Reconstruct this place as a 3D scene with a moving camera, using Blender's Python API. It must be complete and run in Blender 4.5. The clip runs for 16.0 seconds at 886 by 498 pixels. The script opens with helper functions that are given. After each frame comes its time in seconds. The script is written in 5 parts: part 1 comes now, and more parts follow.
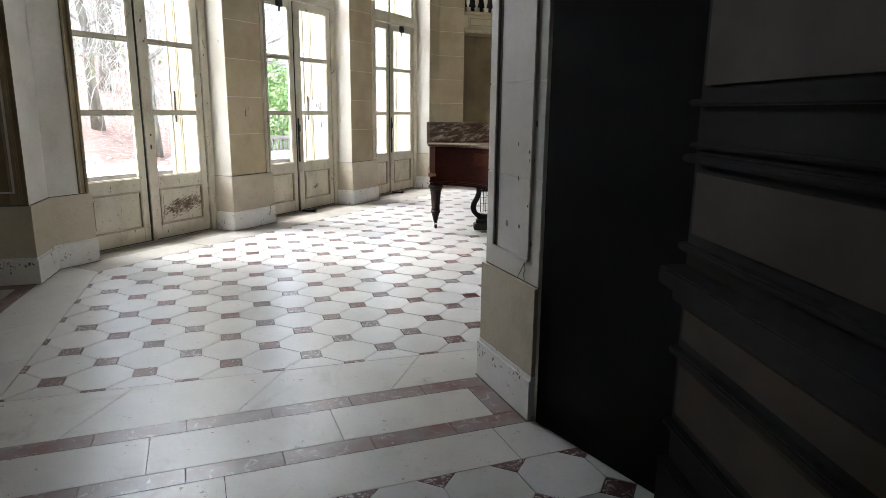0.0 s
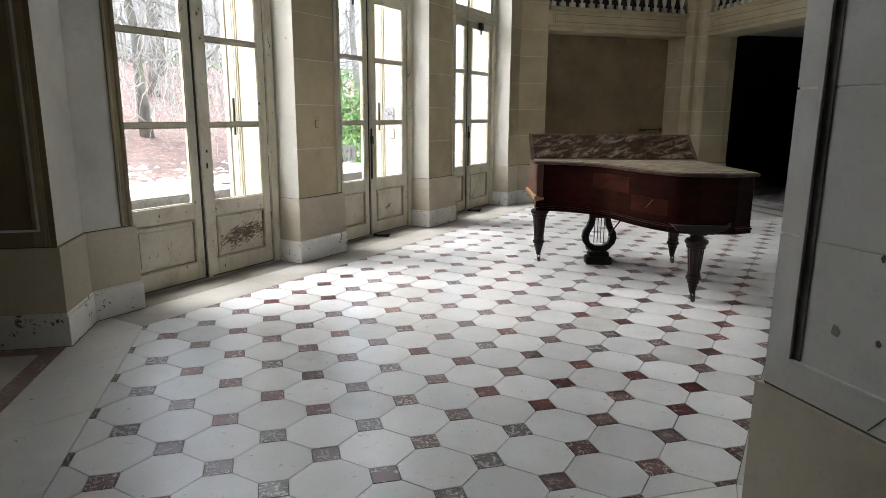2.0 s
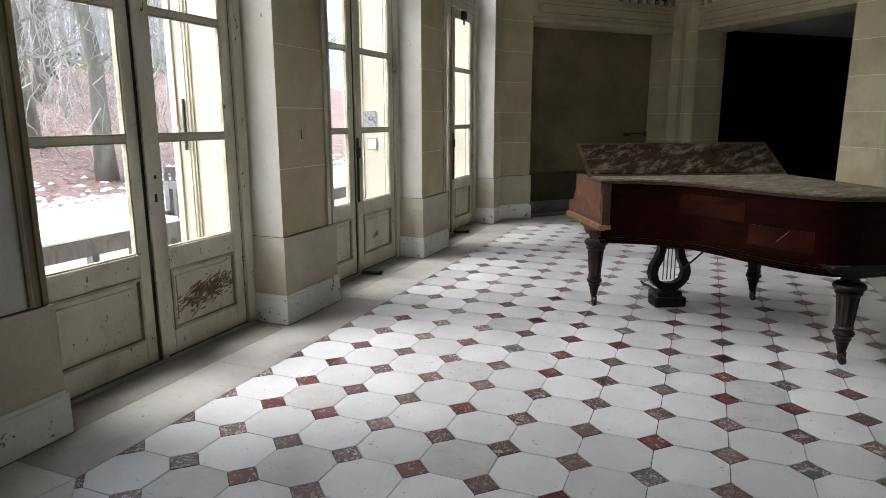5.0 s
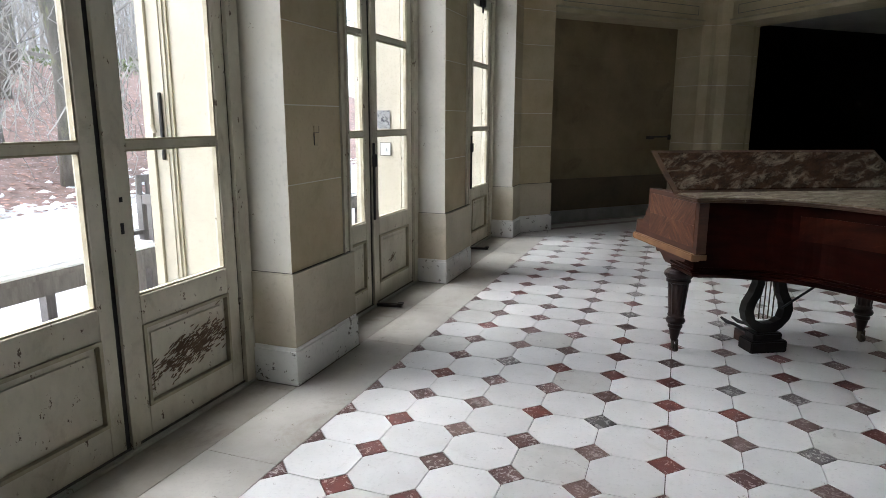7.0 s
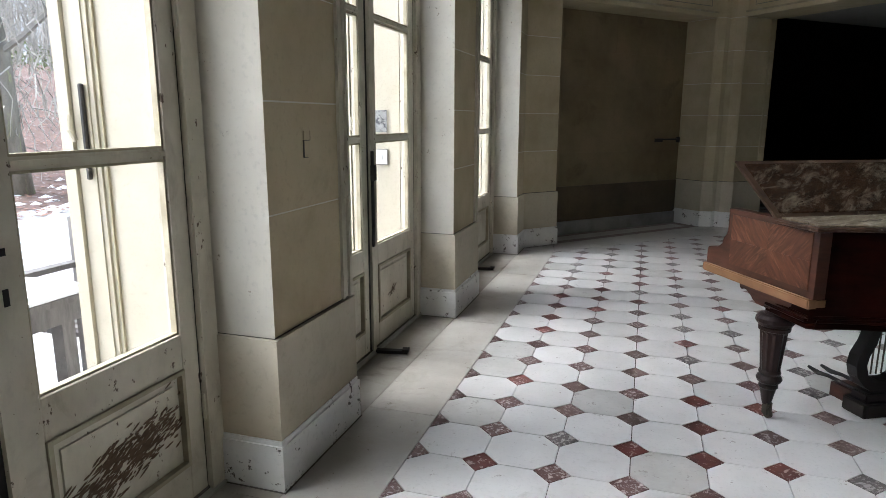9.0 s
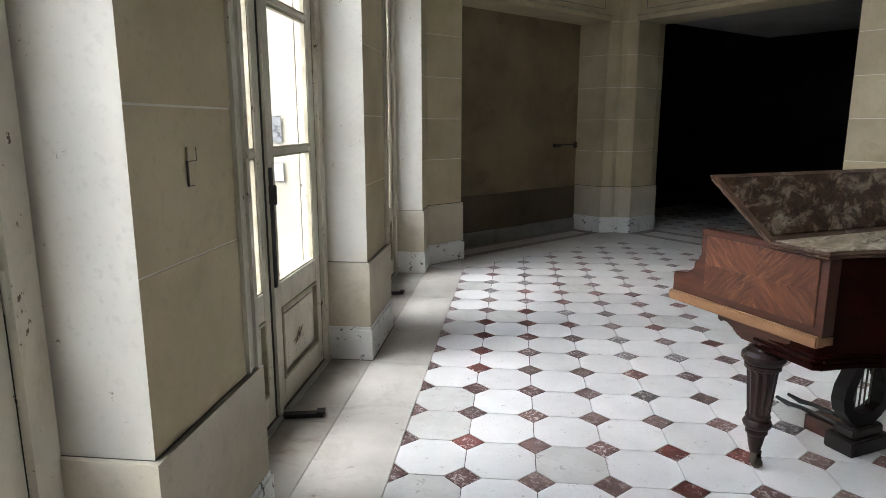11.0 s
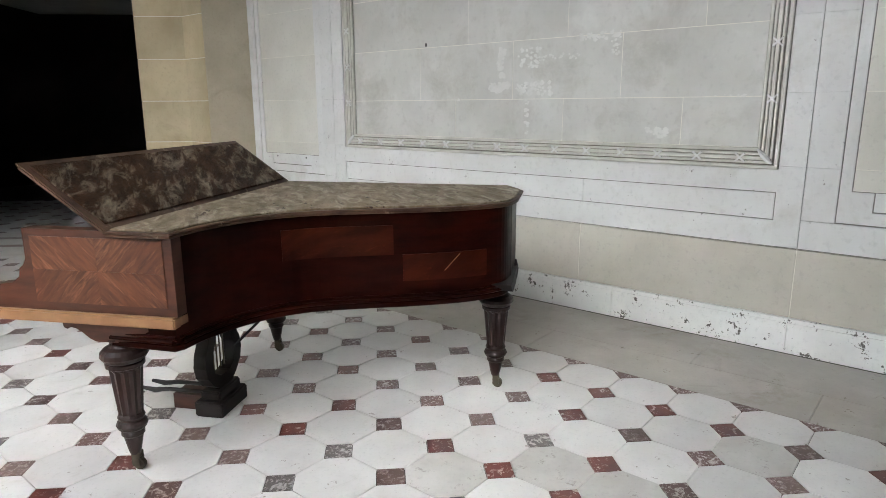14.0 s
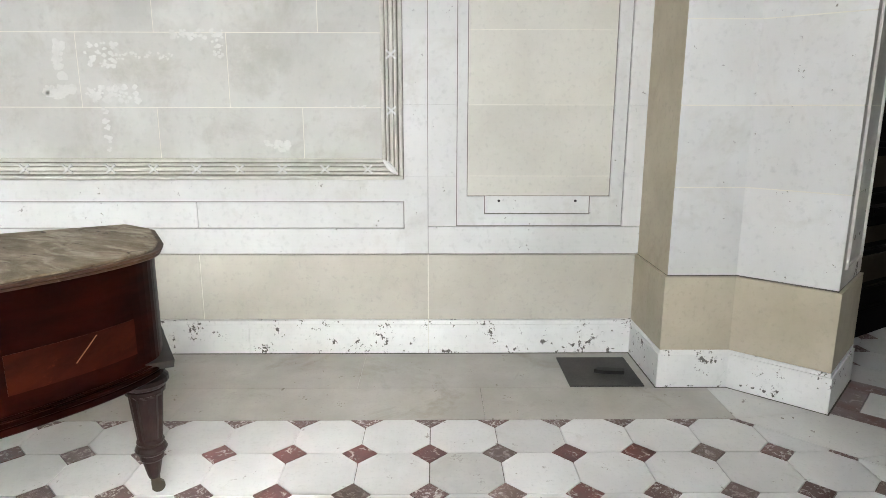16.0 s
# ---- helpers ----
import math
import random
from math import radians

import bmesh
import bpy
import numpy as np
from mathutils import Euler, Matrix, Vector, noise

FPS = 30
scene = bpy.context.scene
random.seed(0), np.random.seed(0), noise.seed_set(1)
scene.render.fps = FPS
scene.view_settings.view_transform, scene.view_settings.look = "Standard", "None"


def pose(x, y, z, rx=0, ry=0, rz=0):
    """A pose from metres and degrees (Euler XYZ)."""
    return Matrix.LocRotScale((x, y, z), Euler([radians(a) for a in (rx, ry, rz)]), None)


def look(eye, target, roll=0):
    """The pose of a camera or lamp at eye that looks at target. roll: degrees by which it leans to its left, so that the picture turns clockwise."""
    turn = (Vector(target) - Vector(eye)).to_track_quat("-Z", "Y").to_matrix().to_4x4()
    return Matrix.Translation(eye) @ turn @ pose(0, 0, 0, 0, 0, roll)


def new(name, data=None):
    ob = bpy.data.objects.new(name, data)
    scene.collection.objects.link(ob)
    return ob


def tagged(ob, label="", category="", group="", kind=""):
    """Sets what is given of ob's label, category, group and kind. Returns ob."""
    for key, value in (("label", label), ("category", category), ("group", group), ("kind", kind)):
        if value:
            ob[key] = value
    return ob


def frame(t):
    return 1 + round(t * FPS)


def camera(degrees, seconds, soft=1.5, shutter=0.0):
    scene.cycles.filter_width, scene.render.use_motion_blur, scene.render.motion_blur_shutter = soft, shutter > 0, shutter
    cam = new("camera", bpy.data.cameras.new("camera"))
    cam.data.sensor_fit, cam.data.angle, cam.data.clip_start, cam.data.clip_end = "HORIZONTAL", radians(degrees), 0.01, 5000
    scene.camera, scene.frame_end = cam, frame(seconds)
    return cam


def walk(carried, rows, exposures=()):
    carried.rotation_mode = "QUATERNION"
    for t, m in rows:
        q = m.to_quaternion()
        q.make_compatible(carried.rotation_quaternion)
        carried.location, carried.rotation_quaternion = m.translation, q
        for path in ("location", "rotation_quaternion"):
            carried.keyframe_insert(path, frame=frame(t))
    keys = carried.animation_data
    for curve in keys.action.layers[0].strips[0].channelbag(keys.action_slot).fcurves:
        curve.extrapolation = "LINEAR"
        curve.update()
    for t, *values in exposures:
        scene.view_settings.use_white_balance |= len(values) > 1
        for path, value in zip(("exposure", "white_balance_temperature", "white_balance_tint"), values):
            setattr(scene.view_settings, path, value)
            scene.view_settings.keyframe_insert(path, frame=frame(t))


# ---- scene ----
cam = camera(69.3, 16.0, soft=0.8)
PATH = [
    (0, (-0.018, -0.008, 1.339), (-0.894, 1.74, 0.916), 0.6),
    (0.5, (-0.255, 0.228, 1.342), (-1.247, 1.914, 0.922), 0.4),
    (1, (-0.54, 0.486, 1.397), (-1.528, 2.174, 0.98), 0.4),
    (1.5, (-0.828, 0.693, 1.361), (-1.813, 2.384, 0.949), 0.4),
    (2, (-1.148, 0.818, 1.385), (-2.129, 2.511, 0.973), 0.4),
    (2.5, (-1.509, 0.972, 1.381), (-2.482, 2.67, 0.97), 0.4),
    (3, (-1.789, 1.126, 1.375), (-2.765, 2.823, 0.966), 0.3),
    (3.5, (-2.019, 1.288, 1.399), (-2.94, 3.016, 0.993), 0.2),
    (6, (-3.071, 2.113, 1.393), (-3.754, 3.949, 0.99), 0.1),
    (6.5, (-3.251, 2.34, 1.415), (-3.928, 4.178, 1.011), 0.2),
    (7, (-3.418, 2.499, 1.395), (-4.094, 4.339, 0.996), 0.2),
    (7.5, (-3.588, 2.663, 1.432), (-4.262, 4.503, 1.027), 0.2),
    (8, (-3.743, 2.852, 1.398), (-4.408, 4.694, 0.995), 0.3),
    (10.5, (-4.297, 3.838, 1.411), (-4.645, 5.769, 1.023), -0.1),
    (11, (-4.401, 3.896, 1.417), (-4.617, 5.847, 1.032), 0.0),
    (11.5, (-4.51, 3.88, 1.43), (-4.436, 5.841, 1.043), 0.0),
    (12, (-4.501, 3.846, 1.439), (-4.048, 5.756, 1.055), -0.4),
    (12.5, (-4.443, 3.783, 1.44), (-3.583, 5.545, 1.043), -0.5),
    (13, (-4.44, 3.781, 1.416), (-3.166, 5.267, 1.005), -0.3),
    (13.5, (-4.452, 3.869, 1.388), (-2.985, 5.159, 0.96), -0.2),
    (14, (-4.378, 4.108, 1.392), (-2.869, 5.347, 0.96), -0.2),
    (14.5, (-4.281, 4.288, 1.429), (-2.713, 5.453, 1.001), -0.2),
    (15, (-4.214, 4.462, 1.437), (-2.528, 5.446, 1.003), -0.3),
    (15.5, (-4.185, 4.615, 1.43), (-2.291, 5.097, 1.003), -0.1),
    (16, (-4.084, 4.758, 1.444), (-2.131, 4.734, 1.015), 0.1),
]
EXPOSURES = [(0.0, 3.65, 6130, 10), (0.5, 3.45, 6130, 10), (1.0, 3.33, 6120, 10), (2.5, 3.14, 6100, 10), (3.5, 2.96, 6060, 10), (6.0, 2.54, 5930, 10),
             (8.0, 2.48, 5870, 10), (10.5, 2.88, 5870, 10), (11.5, 2.96, 5920, 10), (12.5, 2.95, 6050, 10), (13.0, 2.95, 6090, 10), (14.0, 3.22, 6150, 10), (14.5, 3.34, 6180, 10),
             (15.0, 3.44, 6200, 10), (15.5, 3.66, 6260, 10), (16.0, 3.76, 6280, 10)]
walk(cam, [(t, look(eye, aim, roll)) for t, eye, aim, roll in PATH], EXPOSURES)

# ---- world and light ----
world = bpy.data.worlds.new("overcast_sky")
scene.world = world
world.use_nodes = True
wn = world.node_tree.nodes
sky = wn.new("ShaderNodeTexSky")
sky.sky_type = "NISHITA"
sky.sun_disc = False
sky.sun_elevation, sky.sun_rotation = radians(38), radians(250)
sky.air_density, sky.dust_density, sky.ozone_density = 1.0, 3.0, 1.0
wn["Background"].inputs[1].default_value = 0.14
grey = wn.new("ShaderNodeHueSaturation")
grey.inputs["Saturation"].default_value = 0.45
world.node_tree.links.new(sky.outputs[0], grey.inputs["Color"])
world.node_tree.links.new(grey.outputs[0], wn["Background"].inputs[0])

sun_data = bpy.data.lights.new("sun", "SUN")
sun_data.energy, sun_data.angle, sun_data.color = 0.8, radians(25), (1.0, 0.97, 0.93)
sun = new("sun", sun_data)
sun.matrix_world = look((-20, 3, 30), (-9, 6, 0))

CX, CY = -3.084, 6.72
DOORS = [CY - 2.315, CY, CY + 2.315]
# area lamps stand in for the sky; cut northwards to darken that end
FANLIGHT_FILL = ((3.9, 150), (2.5, 115), (1.0, 90))
for yc, (watts, spread) in zip(DOORS, FANLIGHT_FILL):
    lamp_data = bpy.data.lights.new("fanlight_sky", "AREA")
    lamp_data.shape, lamp_data.size, lamp_data.size_y = "RECTANGLE", 1.4, 0.7
    lamp_data.energy, lamp_data.spread, lamp_data.color = watts, radians(spread), (0.97, 0.985, 1.0)
    lamp = new("fanlight_sky", lamp_data)
    lamp.matrix_world = look((-5.72, yc, 3.2), (-1.5, yc, 0.2))

# ---- materials ----
MATS = {}


def material(name, base, second, scale=6.0, rough=0.6, rough2=None, bump=0.15, fine=60.0, metal=0.0, spots=None, spot_scale=9.0, spot_edge=0.62,
             vary=0.0, stretch=(1, 1, 1), spec=0.5, vein=None, streak=None, turn=(0, 0, 0), local=False, swirl=1.6, spot_soft=0.025):
    m = bpy.data.materials.new(name)
    m.use_nodes = True
    nt, n = m.node_tree, m.node_tree.nodes
    b = n["Principled BSDF"]
    co = n.new("ShaderNodeTexCoord")
    mp = n.new("ShaderNodeMapping")
    mp.inputs["Scale"].default_value = stretch
    geo = n.new("ShaderNodeNewGeometry")
    rot = n.new("ShaderNodeMapping")
    rot.inputs["Rotation"].default_value = [radians(a) for a in turn]
    nt.links.new(co.outputs["Object"] if local else geo.outputs["Position"], rot.inputs[0])
    nt.links.new(rot.outputs[0], mp.inputs[0])

    def noise_tex(s, detail=6, rgh=0.6):
        t = n.new("ShaderNodeTexNoise")
        t.inputs["Scale"].default_value, t.inputs["Detail"].default_value, t.inputs["Roughness"].default_value = s, detail, rgh
        nt.links.new(mp.outputs[0], t.inputs["Vector"])
        return t

    def ramp(src, a, c):
        r = n.new("ShaderNodeMapRange")
        r.inputs[1].default_value, r.inputs[2].default_value = a, c
        nt.links.new(src, r.inputs[0])
        return r.outputs[0]

    def mix(f, c1, c2):
        x = n.new("ShaderNodeMix")
        x.data_type = "RGBA"
        for sock, val in ((x.inputs[0], f), (x.inputs[6], c1), (x.inputs[7], c2)):
            if isinstance(val, bpy.types.NodeSocket):
                nt.links.new(val, sock)
            else:
                sock.default_value = val if isinstance(val, float) else (*val, 1)
        return x.outputs[2]

    big, small = noise_tex(scale), noise_tex(fine, 4)
    f = ramp(big.outputs[0], 0.35, 0.65)
    col = mix(f, base, second)
    dark = tuple(c * 0.72 for c in base)
    col = mix(ramp(small.outputs[0], 0.55, 0.9), col, dark)
    if vein:
        v = noise_tex(vein[1], 8, 0.7)
        v.inputs["Distortion"].default_value = swirl
        col = mix(ramp(v.outputs[0], vein[2], vein[3]), col, vein[0])
    if streak:
        w = n.new("ShaderNodeTexWave")
        w.inputs["Scale"].default_value, w.inputs["Distortion"].default_value, w.inputs["Detail"].default_value = streak[1], 5.0, 4
        nt.links.new(mp.outputs[0], w.inputs[0])
        col = mix(ramp(w.outputs["Fac"], 0.3, 1.2), col, streak[0])
    if spots:
        s = noise_tex(spot_scale, 5, 0.65)
        s2 = noise_tex(spot_scale * 0.22, 2)
        mul = n.new("ShaderNodeMath")
        mul.operation = "ADD"
        nt.links.new(s.outputs[0], mul.inputs[0])
        nt.links.new(ramp(s2.outputs[0], 0.3, 1.3), mul.inputs[1])
        col = mix(ramp(mul.outputs[0], spot_edge + 0.2, spot_edge + 0.2 + spot_soft), col, spots)
    if vary:
        oi, hsv = n.new("ShaderNodeObjectInfo"), n.new("ShaderNodeHueSaturation")
        add = n.new("ShaderNodeMath")
        add.operation = "ADD"
        nt.links.new(oi.outputs["Random"], add.inputs[0])
        nt.links.new(geo.outputs["Random Per Island"], add.inputs[1])
        fr = n.new("ShaderNodeMath")
        fr.operation = "FRACT"
        nt.links.new(add.outputs[0], fr.inputs[0])
        mr = n.new("ShaderNodeMapRange")
        mr.inputs[3].default_value, mr.inputs[4].default_value = 1 - vary, 1 + vary
        nt.links.new(fr.outputs[0], mr.inputs[0])
        nt.links.new(mr.outputs[0], hsv.inputs["Value"])
        nt.links.new(col, hsv.inputs["Color"])
        col = hsv.outputs[0]
    nt.links.new(col, b.inputs["Base Color"])
    rr = n.new("ShaderNodeMapRange")
    rr.inputs[3].default_value, rr.inputs[4].default_value = rough, rough if rough2 is None else rough2
    nt.links.new(big.outputs[0], rr.inputs[0])
    nt.links.new(rr.outputs[0], b.inputs["Roughness"])
    b.inputs["Metallic"].default_value = metal
    b.inputs["Specular IOR Level"].default_value = spec
    if bump:
        bp = n.new("ShaderNodeBump")
        bp.inputs["Strength"].default_value, bp.inputs["Distance"].default_value = bump, 0.006
        nt.links.new(small.outputs[0], bp.inputs["Height"])
        nt.links.new(bp.outputs[0], b.inputs["Normal"])
    MATS[name] = m
    return m


STONE = material("cream_stone", (0.50, 0.425, 0.28), (0.40, 0.33, 0.205), 2.2, 0.75, 0.85, 0.15, 35, vary=0.07, vein=((0.30, 0.245, 0.155), 1.6, 0.58, 0.80), swirl=0.5)
DADO = material("buff_stone", (0.53, 0.475, 0.365), (0.44, 0.39, 0.29), 2.5, 0.7, 0.8, 0.12, 40, vary=0.06, vein=((0.35, 0.30, 0.22), 2.2, 0.58, 0.82), swirl=0.5)
MORTAR = material("pale_mortar", (0.72, 0.70, 0.62), (0.66, 0.63, 0.55), 8, 0.9, None, 0.2, 80)
PLASTER = material("white_painted_wall", (0.66, 0.66, 0.645), (0.59, 0.585, 0.565), 1.6, 0.6, 0.75, 0.1, 30, vary=0.04, vein=((0.47, 0.455, 0.41), 2.2, 0.55, 0.82), spots=(0.22, 0.21, 0.19), spot_scale=60, spot_edge=0.80, swirl=0.5)
GREYPANEL = material("stained_grey_plaster", (0.57, 0.565, 0.53), (0.47, 0.465, 0.43), 1.7, 0.7, 0.85, 0.15, 22, vary=0.05,
                     vein=((0.37, 0.355, 0.305), 2.2, 0.51, 0.76), spots=(0.61, 0.605, 0.57), spot_scale=3.5, spot_edge=0.62, spot_soft=0.22, swirl=0.3)
# cream reveal paint, whitened further to carry the window light on it
REVEALPAINT = material("cream_reveal_window_lit", (0.645, 0.61, 0.52), (0.56, 0.52, 0.43), 2.0, 0.55, 0.7, 0.06, 45, spots=(0.27, 0.23, 0.17), spot_scale=60, spot_edge=0.775)
SOFTSTONE = material("grey_white_plaster", (0.60, 0.585, 0.54), (0.50, 0.485, 0.44), 1.8, 0.65, 0.8, 0.08, 45, vary=0.03, vein=((0.42, 0.40, 0.355), 2.0, 0.56, 0.85), swirl=0.4)
PALEDADO = material("pale_grey_buff_stone", (0.53, 0.505, 0.435), (0.46, 0.435, 0.37), 2.2, 0.72, 0.82, 0.1, 40, vary=0.05, vein=((0.38, 0.36, 0.30), 2.0, 0.58, 0.82), swirl=0.5)
SKIRT = material("chipped_white_skirting", (0.80, 0.80, 0.78), (0.70, 0.70, 0.68), 3, 0.5, 0.65, 0.1, 40, spots=(0.13, 0.12, 0.11), spot_scale=48, spot_edge=0.685)
PAINT = material("worn_cream_paint", (0.62, 0.58, 0.475), (0.50, 0.46, 0.36), 5, 0.42, 0.65, 0.15, 30, spots=(0.11, 0.075, 0.05), spot_scale=75, spot_edge=0.735, stretch=(1, 1, 0.6), vein=((0.31, 0.27, 0.20), 5, 0.55, 0.78), swirl=0.5)
TANPAINT = material("tan_moulding_paint", (0.30, 0.235, 0.135), (0.21, 0.16, 0.09), 5, 0.6, 0.75, 0.1, 40)
PAINT_EDGE = material("grimy_paint_moulding", (0.42, 0.38, 0.27), (0.30, 0.26, 0.17), 9, 0.6, None, 0.1, 40)
SCRAPED = material("scraped_bare_wood", (0.085, 0.048, 0.024), (0.15, 0.092, 0.050), 14, 0.7, None, 0.3, 40, stretch=(1, 1, 2.5))
TILE = material("white_marble_tile", (0.665, 0.655, 0.64), (0.59, 0.58, 0.565), 3.5, 0.28, 0.36, 0.03, 60, vary=0.10, swirl=0.8, vein=((0.47, 0.455, 0.42), 7, 0.60, 0.82),
                spots=(0.33, 0.31, 0.28), spot_scale=62, spot_edge=0.745, spot_soft=0.05)
DOTS = [material("mottled_red_marble", (0.165, 0.046, 0.036), (0.085, 0.030, 0.026), 9, 0.25, 0.4, 0.05, 40, vary=0.25, vein=((0.46, 0.39, 0.36), 22, 0.55, 0.62)),
        material("mottled_grey_marble", (0.085, 0.075, 0.072), (0.13, 0.105, 0.10), 9, 0.25, 0.4, 0.05, 40, vary=0.25, vein=((0.45, 0.42, 0.40), 28, 0.51, 0.58)),
        material("mottled_plum_marble", (0.092, 0.042, 0.038), (0.13, 0.066, 0.058), 9, 0.25, 0.4, 0.05, 40, vary=0.25, vein=((0.48, 0.43, 0.41), 30, 0.52, 0.59)),
        material("pale_red_marble", (0.15, 0.092, 0.080), (0.10, 0.058, 0.050), 9, 0.25, 0.4, 0.05, 40, vary=0.2, vein=((0.34, 0.28, 0.26), 26, 0.50, 0.62))]
BAND = material("red_grey_marble_band", (0.20, 0.10, 0.085), (0.27, 0.24, 0.23), 5, 0.25, 0.4, 0.05, 40, vary=0.15, vein=((0.52, 0.46, 0.43), 14, 0.56, 0.68))
SLAB = material("worn_limestone_slab", (0.44, 0.42, 0.38), (0.35, 0.325, 0.285), 2.5, 0.29, 0.40, 0.04, 60, vary=0.10, vein=((0.25, 0.215, 0.165), 2.4, 0.54, 0.76), swirl=0.7, spots=(0.20, 0.17, 0.135), spot_scale=55, spot_edge=0.755)
PALESLAB = material("pale_limestone_slab", (0.67, 0.655, 0.625), (0.58, 0.565, 0.535), 2.5, 0.29, 0.38, 0.04, 60, vary=0.07, vein=((0.40, 0.375, 0.335), 3.2, 0.56, 0.78), swirl=0.8, spots=(0.24, 0.21, 0.18), spot_scale=55, spot_edge=0.75)
# grime plus the shade below the doors, darkened into the outer west slabs
SHADEDSLAB = material("limestone_slab_grime_and_shade", (0.33, 0.305, 0.265), (0.22, 0.195, 0.16), 2.2, 0.33, 0.45, 0.05, 60, vary=0.10, vein=((0.12, 0.095, 0.07), 3.0, 0.55, 0.78), swirl=0.8)
TILEGREY = material("stained_grey_marble_tile", (0.54, 0.53, 0.505), (0.45, 0.445, 0.42), 6, 0.32, None, 0.0, 45, vary=0.06, spots=(0.33, 0.32, 0.29), spot_scale=60, spot_edge=0.66, spot_soft=0.10)
GROUT = material("dark_grout", (0.07, 0.06, 0.05), (0.12, 0.11, 0.095), 12, 0.8, None, 0.1, 60)
OPENJOINT = material("grey_open_joint", (0.15, 0.14, 0.125), (0.22, 0.21, 0.19), 10, 0.9, None, 0.1, 60)
# unseen ceiling, coloured dark so that it bounces less light back down
CEIL = material("dark_unseen_ceiling", (0.15, 0.13, 0.105), (0.11, 0.095, 0.075), 2, 0.8, None, 0.1, 30)
SIDECEIL = material("grey_side_ceiling", (0.26, 0.25, 0.23), (0.20, 0.195, 0.18), 2, 0.85, None, 0.1, 30)
# panelling near black, its inset panels a little browner
DARKWOOD = material("near_black_panelling", (0.004, 0.003, 0.0025), (0.006, 0.0045, 0.0035), 4, 0.8, 0.9, 0.05, 50, stretch=(1, 1, 4), spec=0.15)
ROSE = material("figured_rosewood_veneer", (0.20, 0.072, 0.030), (0.13, 0.040, 0.018), 4, 0.32, 0.45, 0.04, 60, stretch=(3, 3, 8), vary=0.12, streak=((0.28, 0.12, 0.05), 2.5))
MAHOG = material("dark_mahogany", (0.0145, 0.0024, 0.0011), (0.0042, 0.0010, 0.0008), 3, 0.30, 0.42, 0.03, 60, stretch=(2, 2, 7), local=True, spec=0.04)
LIDTOP = material("peeling_flap_veneer", (0.052, 0.022, 0.009), (0.014, 0.0065, 0.0035), 5, 0.5, 0.75, 0.5, 60, stretch=(2.0, 5.5, 3), turn=(0, 0, 28), local=True, vein=((0.27, 0.235, 0.175), 2.8, 0.49, 0.74), swirl=0.5,
                  spots=(0.020, 0.010, 0.005), spot_scale=22, spot_edge=0.60, spot_soft=0.12, spec=0.10)
LIDFLAT = material("pale_lid_veneer", (0.21, 0.170, 0.115), (0.105, 0.078, 0.048), 5, 0.5, 0.7, 0.5, 60, stretch=(1.6, 4.5, 3), turn=(0, 0, 28), local=True, vein=((0.37, 0.335, 0.265), 3.0, 0.50, 0.70), swirl=0.8,
                   spots=(0.040, 0.024, 0.014), spot_scale=15, spot_edge=0.68, spot_soft=0.05, spec=0.2)
LIDEDGE = material("worn_lid_edge", (0.085, 0.046, 0.026), (0.034, 0.018, 0.011), 9, 0.45, 0.65, 0.1, 50, local=True, vein=((0.25, 0.20, 0.14), 9, 0.58, 0.75), spec=0.3)
PALEWOOD = material("pale_key_bed_wood", (0.27, 0.145, 0.065), (0.19, 0.095, 0.042), 6, 0.5, None, 0.08, 60, stretch=(6, 1, 1), local=True)
EBONY = material("blackened_wood", (0.008, 0.006, 0.005), (0.015, 0.010, 0.008), 6, 0.38, 0.5, 0.05, 50, local=True, spec=0.25)
BLACK = material("black_iron", (0.018, 0.017, 0.016), (0.035, 0.032, 0.03), 10, 0.5, 0.7, 0.1, 60, metal=0.4)
BRASS = material("blackened_brass", (0.10, 0.085, 0.06), (0.06, 0.05, 0.035), 12, 0.45, None, 0.05, 60, metal=0.7)
# dark grey paints shade between the frame's reeds; chips share it
FRAMEBED = material("groove_shade_and_chip_grey", (0.24, 0.23, 0.19), (0.17, 0.16, 0.13), 8, 0.8, None, 0.1, 50)
PLASTERPATCH = material("raw_plaster_fill", (0.64, 0.635, 0.60), (0.56, 0.555, 0.52), 9, 0.85, None, 0.2, 50)
GREYFRAME = material("grey_frame_paint", (0.57, 0.56, 0.50), (0.46, 0.45, 0.39), 6, 0.6, None, 0.1, 50)
STONEPALE = material("pale_buff_stone", (0.62, 0.605, 0.545), (0.55, 0.535, 0.475), 2.2, 0.75, 0.85, 0.1, 40, vary=0.03)
BROWNSTONE = material("stained_brown_stone", (0.23, 0.175, 0.095), (0.15, 0.112, 0.060), 1.5, 0.8, 0.9, 0.15, 40, vary=0.04, vein=((0.070, 0.053, 0.031), 2.2, 0.56, 0.80), swirl=0.3)
DARKDADO = material("dark_brown_dado", (0.105, 0.078, 0.045), (0.070, 0.052, 0.031), 2.0, 0.75, 0.85, 0.1, 40, vein=((0.04, 0.03, 0.02), 3, 0.56, 0.8), swirl=0.3)
GREYSKIRT = material("grey_niche_skirting", (0.27, 0.265, 0.25), (0.19, 0.185, 0.175), 4, 0.7, None, 0.1, 40)
# near-black colour carries the side rooms' lack of light
DARKWALL = material("shade_painted_brown_wall", (0.022, 0.019, 0.015), (0.015, 0.013, 0.010), 3, 0.9, None, 0.1, 40, spec=0.2)
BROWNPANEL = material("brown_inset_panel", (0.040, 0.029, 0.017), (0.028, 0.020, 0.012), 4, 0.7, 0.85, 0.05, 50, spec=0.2)
